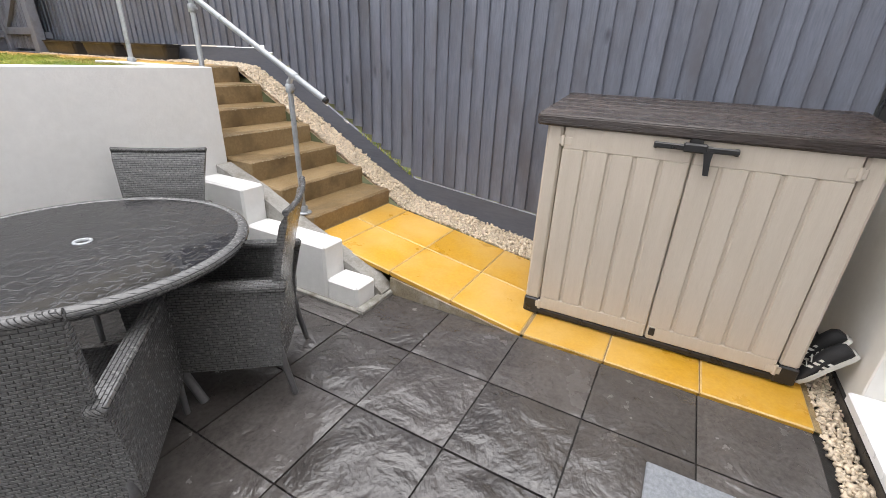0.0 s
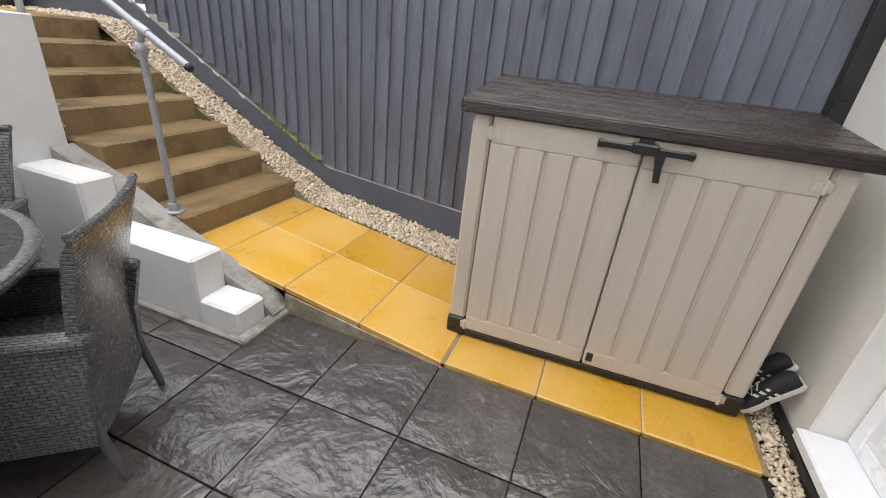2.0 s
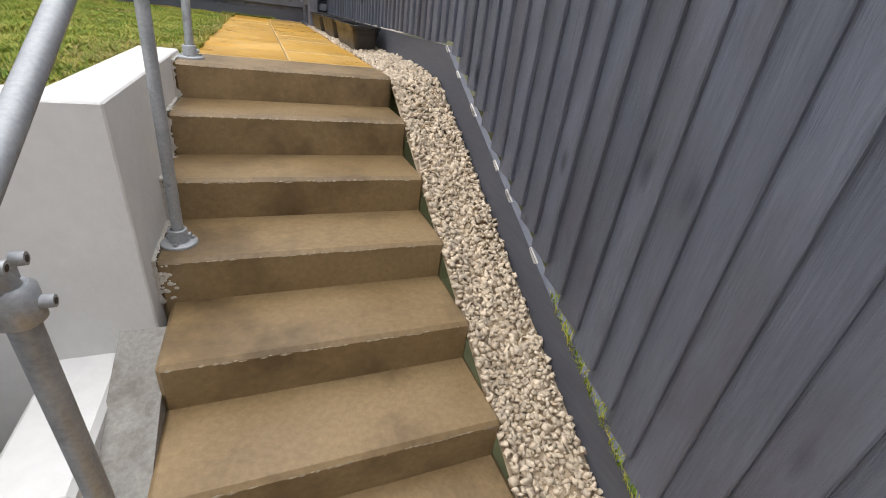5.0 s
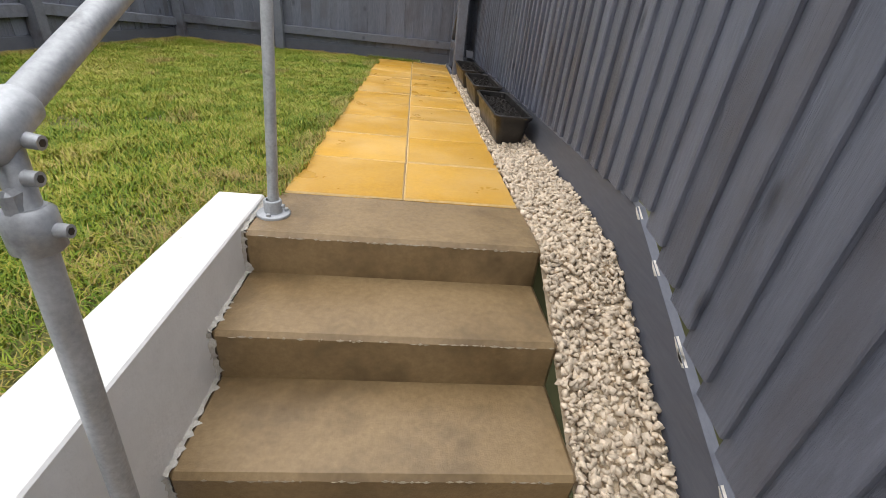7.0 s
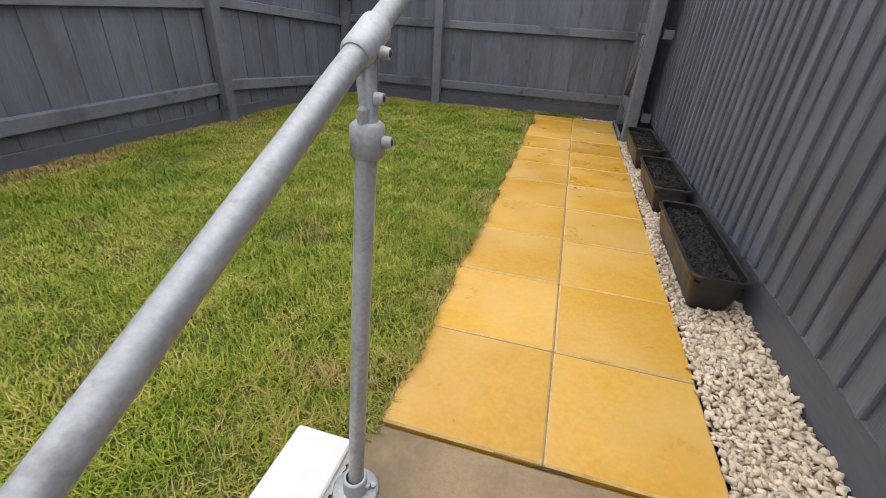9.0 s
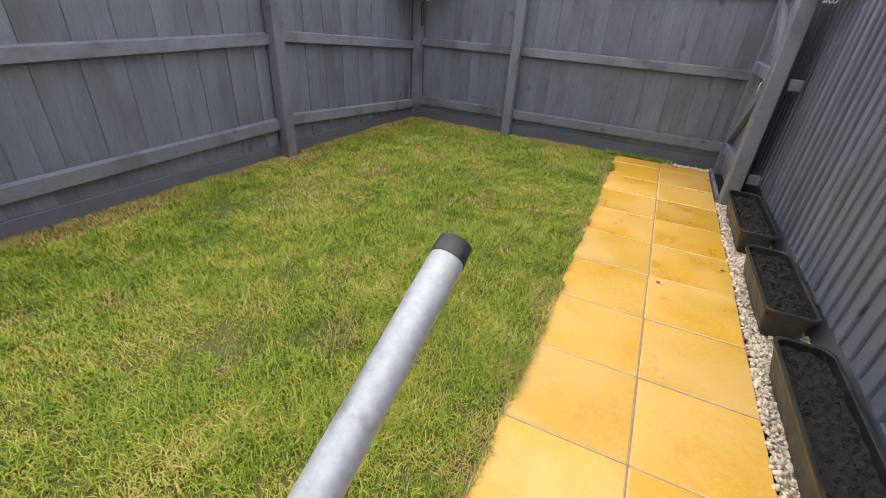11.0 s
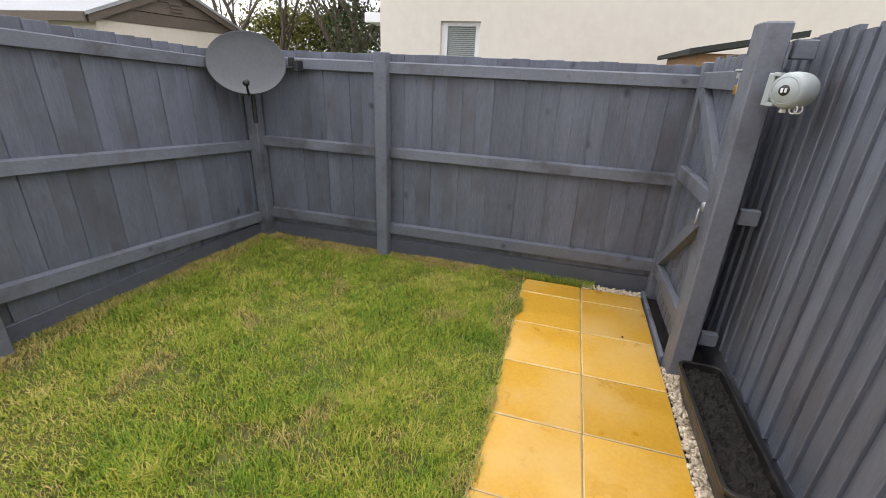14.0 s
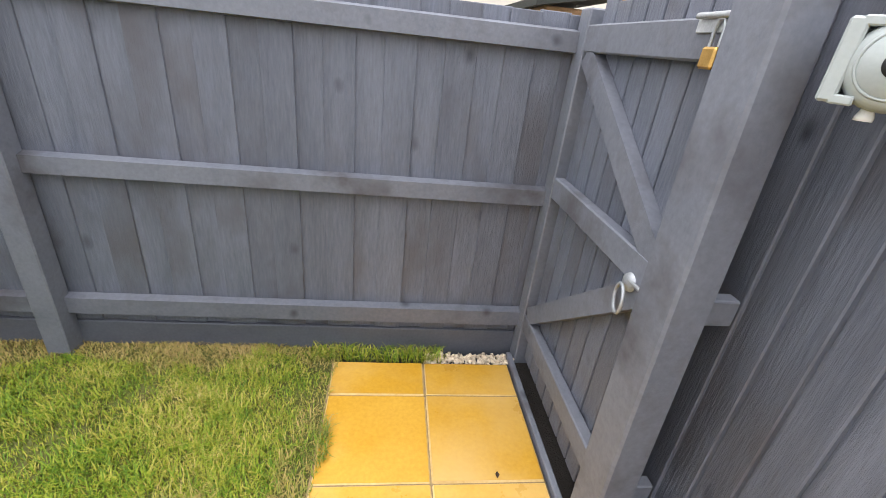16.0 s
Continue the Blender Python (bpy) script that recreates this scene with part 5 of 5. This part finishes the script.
grass(400000, 4)
LEAFDEAD = plain("dead_leaf_brown", (0.045, 0.022, 0.012), 0.6)
for lx_, ly_, lr_ in ((3.41, 7.304, 20), (3.26, 8.86, 80), (3.05, 6.95, 140)):
    solid("dead_leaf", Shape().add([(-0.016, 0, 0.001), (0, -0.009, 0.005), (0.017, 0, 0.002), (0, 0.009, 0.006), (0, 0, 0.001)], [(0, 1, 4), (1, 2, 4), (2, 3, 4), (3, 0, 4)]), LEAFDEAD, "small dead brown leaf lying on a yellow slab", "leaf", group="leaves on the path", loc=(lx_, ly_, TOP + 0.003), turn=lr_)


# ---- gravel ----
def gravel(name, spots, label, big=(0.0085, 0.0175)):
    """Angular stones at the given places, one joined mesh."""
    r = np.random.default_rng(len(spots))
    chunk = np.array([(sx, sy, sz) for sx in (-1, 1) for sy in (-1, 1) for sz in (-1, 1)]) * 0.66
    tri = np.array([(0, 1, 3), (0, 3, 2), (4, 6, 7), (4, 7, 5), (0, 4, 5), (0, 5, 1), (2, 3, 7), (2, 7, 6), (0, 2, 6), (0, 6, 4), (1, 5, 7), (1, 7, 3)])
    n = len(spots)
    s = r.uniform(*big, n)
    ax3 = np.stack([r.uniform(0.8, 1.35, n), r.uniform(0.7, 1.1, n), r.uniform(0.42, 0.68, n)], 1) * s[:, None]
    vv = chunk[None] * (1 + r.uniform(-0.5, 0.38, (n, 8, 1))) * ax3[:, None]
    q = r.normal(size=(n, 4))
    q[:, 1:3] *= 0.45
    q /= np.linalg.norm(q, axis=1)[:, None]
    w_, a_, b_, c_ = q.T
    R = np.stack([np.stack([1 - 2 * (b_ * b_ + c_ * c_), 2 * (a_ * b_ - c_ * w_), 2 * (a_ * c_ + b_ * w_)], 1),
                  np.stack([2 * (a_ * b_ + c_ * w_), 1 - 2 * (a_ * a_ + c_ * c_), 2 * (b_ * c_ - a_ * w_)], 1),
                  np.stack([2 * (a_ * c_ - b_ * w_), 2 * (b_ * c_ + a_ * w_), 1 - 2 * (a_ * a_ + b_ * b_)], 1)], 1)
    vv = np.einsum("nij,nkj->nki", R, vv) + np.array(spots)[:, None]
    f = (tri[None] + np.arange(n)[:, None, None] * 8).reshape(-1, 3).astype(np.int32)
    me = bpy.data.meshes.new(name)
    me.vertices.add(n * 8)
    me.vertices.foreach_set("co", vv.astype(np.float32).ravel())
    me.loops.add(len(f) * 3)
    me.loops.foreach_set("vertex_index", f.ravel())
    me.polygons.add(len(f))
    me.polygons.foreach_set("loop_start", np.arange(0, len(f) * 3, 3, dtype=np.int32))
    me.update(calc_edges=True)
    me.validate()
    me.materials.append(STONE)
    return tagged(new(name, me), label, "gravel", kind="stuff")


def strewn(x0, x1, y0, y1, height, step=0.0148):
    out = []
    y_ = y0
    while y_ < y1:
        x_ = x0
        while x_ < x1:
            for lay in (0, 1):
                if lay == 0 or rnd.random() < 0.45:
                    px_, py_ = x_ + rnd.uniform(-0.011, 0.011), y_ + rnd.uniform(-0.011, 0.011)
                    out.append((px_, py_, height(px_, py_) + 0.004 + lay * 0.008 + rnd.uniform(-0.004, 0.004)))
            x_ += step
        y_ += step
    return out


def bed_z(x, y):
    return level(GRAVEL, y) + 0.02 * max(0, (x - 3.6) / 0.14) + (0.026 * max(0, (3.56 - x) / 0.09) if 2.62 < y < 4.40 else 0) + 0.012 * noise.noise((x * 9, y * 6, 0))


spots = strewn(3.474, 3.735, 0.9, 8.62, bed_z)
spots += [s_ for s_ in strewn(3.437, 3.475, 1.0, 8.6, lambda a_, b_: bed_z(a_, b_) + 0.006, 0.02) if ((s_[1] > 4.75 and s_[0] > 3.452) or s_[1] < 2.5) and rnd.random() < 0.7]
gravel("gravel", spots, "cream limestone chippings along the fence")
gravel("house_gravel", strewn(-0.9, 3.7, -0.52, -0.425, lambda a_, b_: -0.012 + 0.01 * noise.noise((a_ * 8, b_ * 8, 0))) + strewn(3.02, 3.49, 9.535, 9.60, lambda a_, b_: 1.295), "cream limestone chippings along the house wall")
bed = Shape()
ys = [p[0] for p in GRAVEL[:-1]] + [8.64]
for ya, yb in zip(ys, ys[1:]):
    za, zb3 = level(GRAVEL, ya) - 0.006, level(GRAVEL, yb) - 0.006
    bed.add([(3.469, ya, za), (3.75, ya, za + 0.015), (3.75, yb, zb3 + 0.015), (3.469, yb, zb3)], [(0, 1, 2, 3)])
solid("gravel_bed", bed, surface("gravel_dust", (0.36, 0.28, 0.18), (0.56, 0.46, 0.33), 30, (0.7, 0.9), 0.5, 90), "sandy bed under the gravel", "ground", kind="structure")

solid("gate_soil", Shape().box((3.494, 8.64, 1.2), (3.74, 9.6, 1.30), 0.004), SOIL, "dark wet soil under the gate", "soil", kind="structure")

# ---- ragged mortar between steps and side wall ----
mo = Shape()


def ragged(rows):
    """A strip of three-point sections joined along its length."""
    n_ = len(rows)
    mo.add([p_ for r_ in rows for p_ in r_], [(3 * i_ + q_, 3 * i_ + q_ + 1, 3 * i_ + q_ + 4, 3 * i_ + q_ + 3) for i_ in range(n_ - 1) for q_ in (0, 1)], True)


for k in range(3, 7):
    y0, y1, z0 = STEP_Y[k], (STEP_Y[k + 1] if k < 6 else 4.62), STEP_Z[k]
    rows = []
    for i_ in range(int((y1 - y0) / 0.009) + 2):
        y_, w_, h_ = y0 - 0.002 + i_ * 0.009, max(0.0, rnd.gauss(0.004, 0.006)), abs(rnd.gauss(0.006, 0.005)) + 0.001
        rows.append([(2.5025, y_, z0 + h_), (2.507, y_, z0 + h_ * 0.4), (2.509 + w_, y_, z0 + 0.0006)])
    ragged(rows)
    rows = []
    for i_ in range(18):
        z_, w_, h_ = z0 - 0.155 + i_ * 0.0092, max(0.0, rnd.gauss(0.005, 0.007)), abs(rnd.gauss(0.006, 0.005)) + 0.001
        rows.append([(2.5025, y0 - h_, z_), (2.507, y0 - h_ * 0.4, z_), (2.509 + w_, y0 - 0.0006, z_)])
    ragged(rows)
solid("mortar_fillet", mo, PALE_MORTAR, "ragged pale mortar where the steps meet the wall", "mortar", kind="structure")

# ---- paving slabs ----
patio = thing("patio", (0, 0, 0), "wet dark riven paving slabs with black joints", "paving", kind="structure")
part("bed", Shape().box((-2.7, -0.53, -0.075), (2.524, 3.40, -0.020), 0.002), JOINT_DARK, patio)
variants = []
for q in range(4):
    sh = Shape()
    k_, hs_ = 8, 0.2245
    def rz_(i, j):
        e_ = min(i, j, k_ - i, k_ - j)
        return (-0.004 if e_ == 0 else 0.0) + 0.0022 * noise.noise((i * 0.55 + 9 * q, j * 0.55, q))
    v = [(-hs_ + 2 * hs_ * i / k_ + (0.002 * noise.noise((i, j, q)) if 0 < i < k_ else 0), -hs_ + 2 * hs_ * j / k_, rz_(i, j)) for i in range(k_ + 1) for j in range(k_ + 1)]
    sh.add(v, [(i * (k_ + 1) + j, (i + 1) * (k_ + 1) + j, (i + 1) * (k_ + 1) + j + 1, i * (k_ + 1) + j + 1) for i in range(k_) for j in range(k_)], True)
    c_ = [(-hs_, -hs_), (hs_, -hs_), (hs_, hs_), (-hs_, hs_)]
    sh.add([(a_, b_, -0.004) for a_, b_ in c_] + [(a_, b_, -0.035) for a_, b_ in c_], [(0, 1, 5, 4), (1, 2, 6, 5), (2, 3, 7, 6), (3, 0, 4, 7), (4, 5, 6, 7)])
    variants.append(sh.mesh("slab", RIVEN))
for i in range(10):
    for j in range(-3, 6):
        cx, cy = 2.271 - i * 0.458, 0.985 + (j + 0.5) * PITCH
        if cy + 0.2 > 3.40 and cy - 0.2 > 3.0:
            continue
        if i == 0 and cy > 1.95:
            piece("slab", variants[j % 4], patio, Matrix.Translation((2.1135, cy, 0.0)) @ Matrix.Diagonal((0.132 / 0.449, 1, 1, 1)))
            continue
        piece("slab", rnd.choice(variants), patio, pose(cx, cy, rnd.uniform(-0.0015, 0.0015), rnd.uniform(-0.15, 0.15), rnd.uniform(-0.15, 0.15), 90 * rnd.randrange(4)))


def slab_mesh(w, d):
    me = Shape().box((-w / 2 + 0.0014, -d / 2 + 0.0016, -0.038), (w / 2 - 0.0014, d / 2 - 0.0016, 0.0), 0.0065).mesh("slab", YELLOW)
    me.materials.append(ARRIS)
    for f_ in me.polygons:
        if 0.15 < f_.normal.z < 0.97:
            f_.material_index = 1
    return me


full, ramp_full = slab_mesh(0.4585, PITCH), slab_mesh(0.4585, 0.463 / math.cos(math.atan2(RAMP_Z[1] - RAMP_Z[0], RAMP_Y[1] - RAMP_Y[0])))
low = thing("lower_path", (0, 0, 0), "wet yellow concrete paving slabs sloping up to the steps", "paving", kind="structure")
lb = Shape()
for xa, xb in ((2.5135, 3.440),):
    lb.add([(xa, -0.42, -0.004), (xb, -0.42, -0.004), (xb, 1.0, 0.004), (xa, 1.0, 0.004), (xb, 2.6, 0.257), (xa, 2.6, 0.257)], [(0, 1, 2, 3), (3, 2, 4, 5)])
part("bed", lb, MORTAR, low)
slope = math.degrees(math.atan2(RAMP_Z[1] - RAMP_Z[0], RAMP_Y[1] - RAMP_Y[0]))
for cx in (2.7425, 3.2025):
    for j in range(4):
        y0 = 0.985 + j * 0.463
        d = 0.463 if j < 3 else 0.205
        ym = y0 + d / 2
        piece("slab", ramp_full if j < 3 else slab_mesh(0.4585, d), low, pose(cx, ym, level([(1.0, 0.012), (2.58, 0.262)], ym), slope, 0, 0))
    for j in range(3):
        piece("slab", full, low, pose(cx, 0.985 - (j + 0.5) * PITCH - 0.012, 0.006, 0.3, 0, 0))
path = thing("upper_path", (0, 0, 0), "yellow concrete slab path beside the lawn, two slabs wide", "paving", kind="structure")
part("bed", Shape().box((2.53, 4.73, 1.2), (3.455, 9.52, 1.3095), 0.002), MORTAR, path)
for cx in (2.766, 3.226):
    for j in range(11):
        y0 = 4.728 + j * PITCH
        d = min(PITCH, 9.52 - y0)
        piece("slab", full if d == PITCH else slab_mesh(0.458, d), path, pose(cx + rnd.uniform(-0.002, 0.002), y0 + d / 2, TOP + rnd.uniform(-0.002, 0.002), rnd.uniform(-0.2, 0.2), rnd.uniform(-0.2, 0.2), rnd.uniform(-0.2, 0.2)))
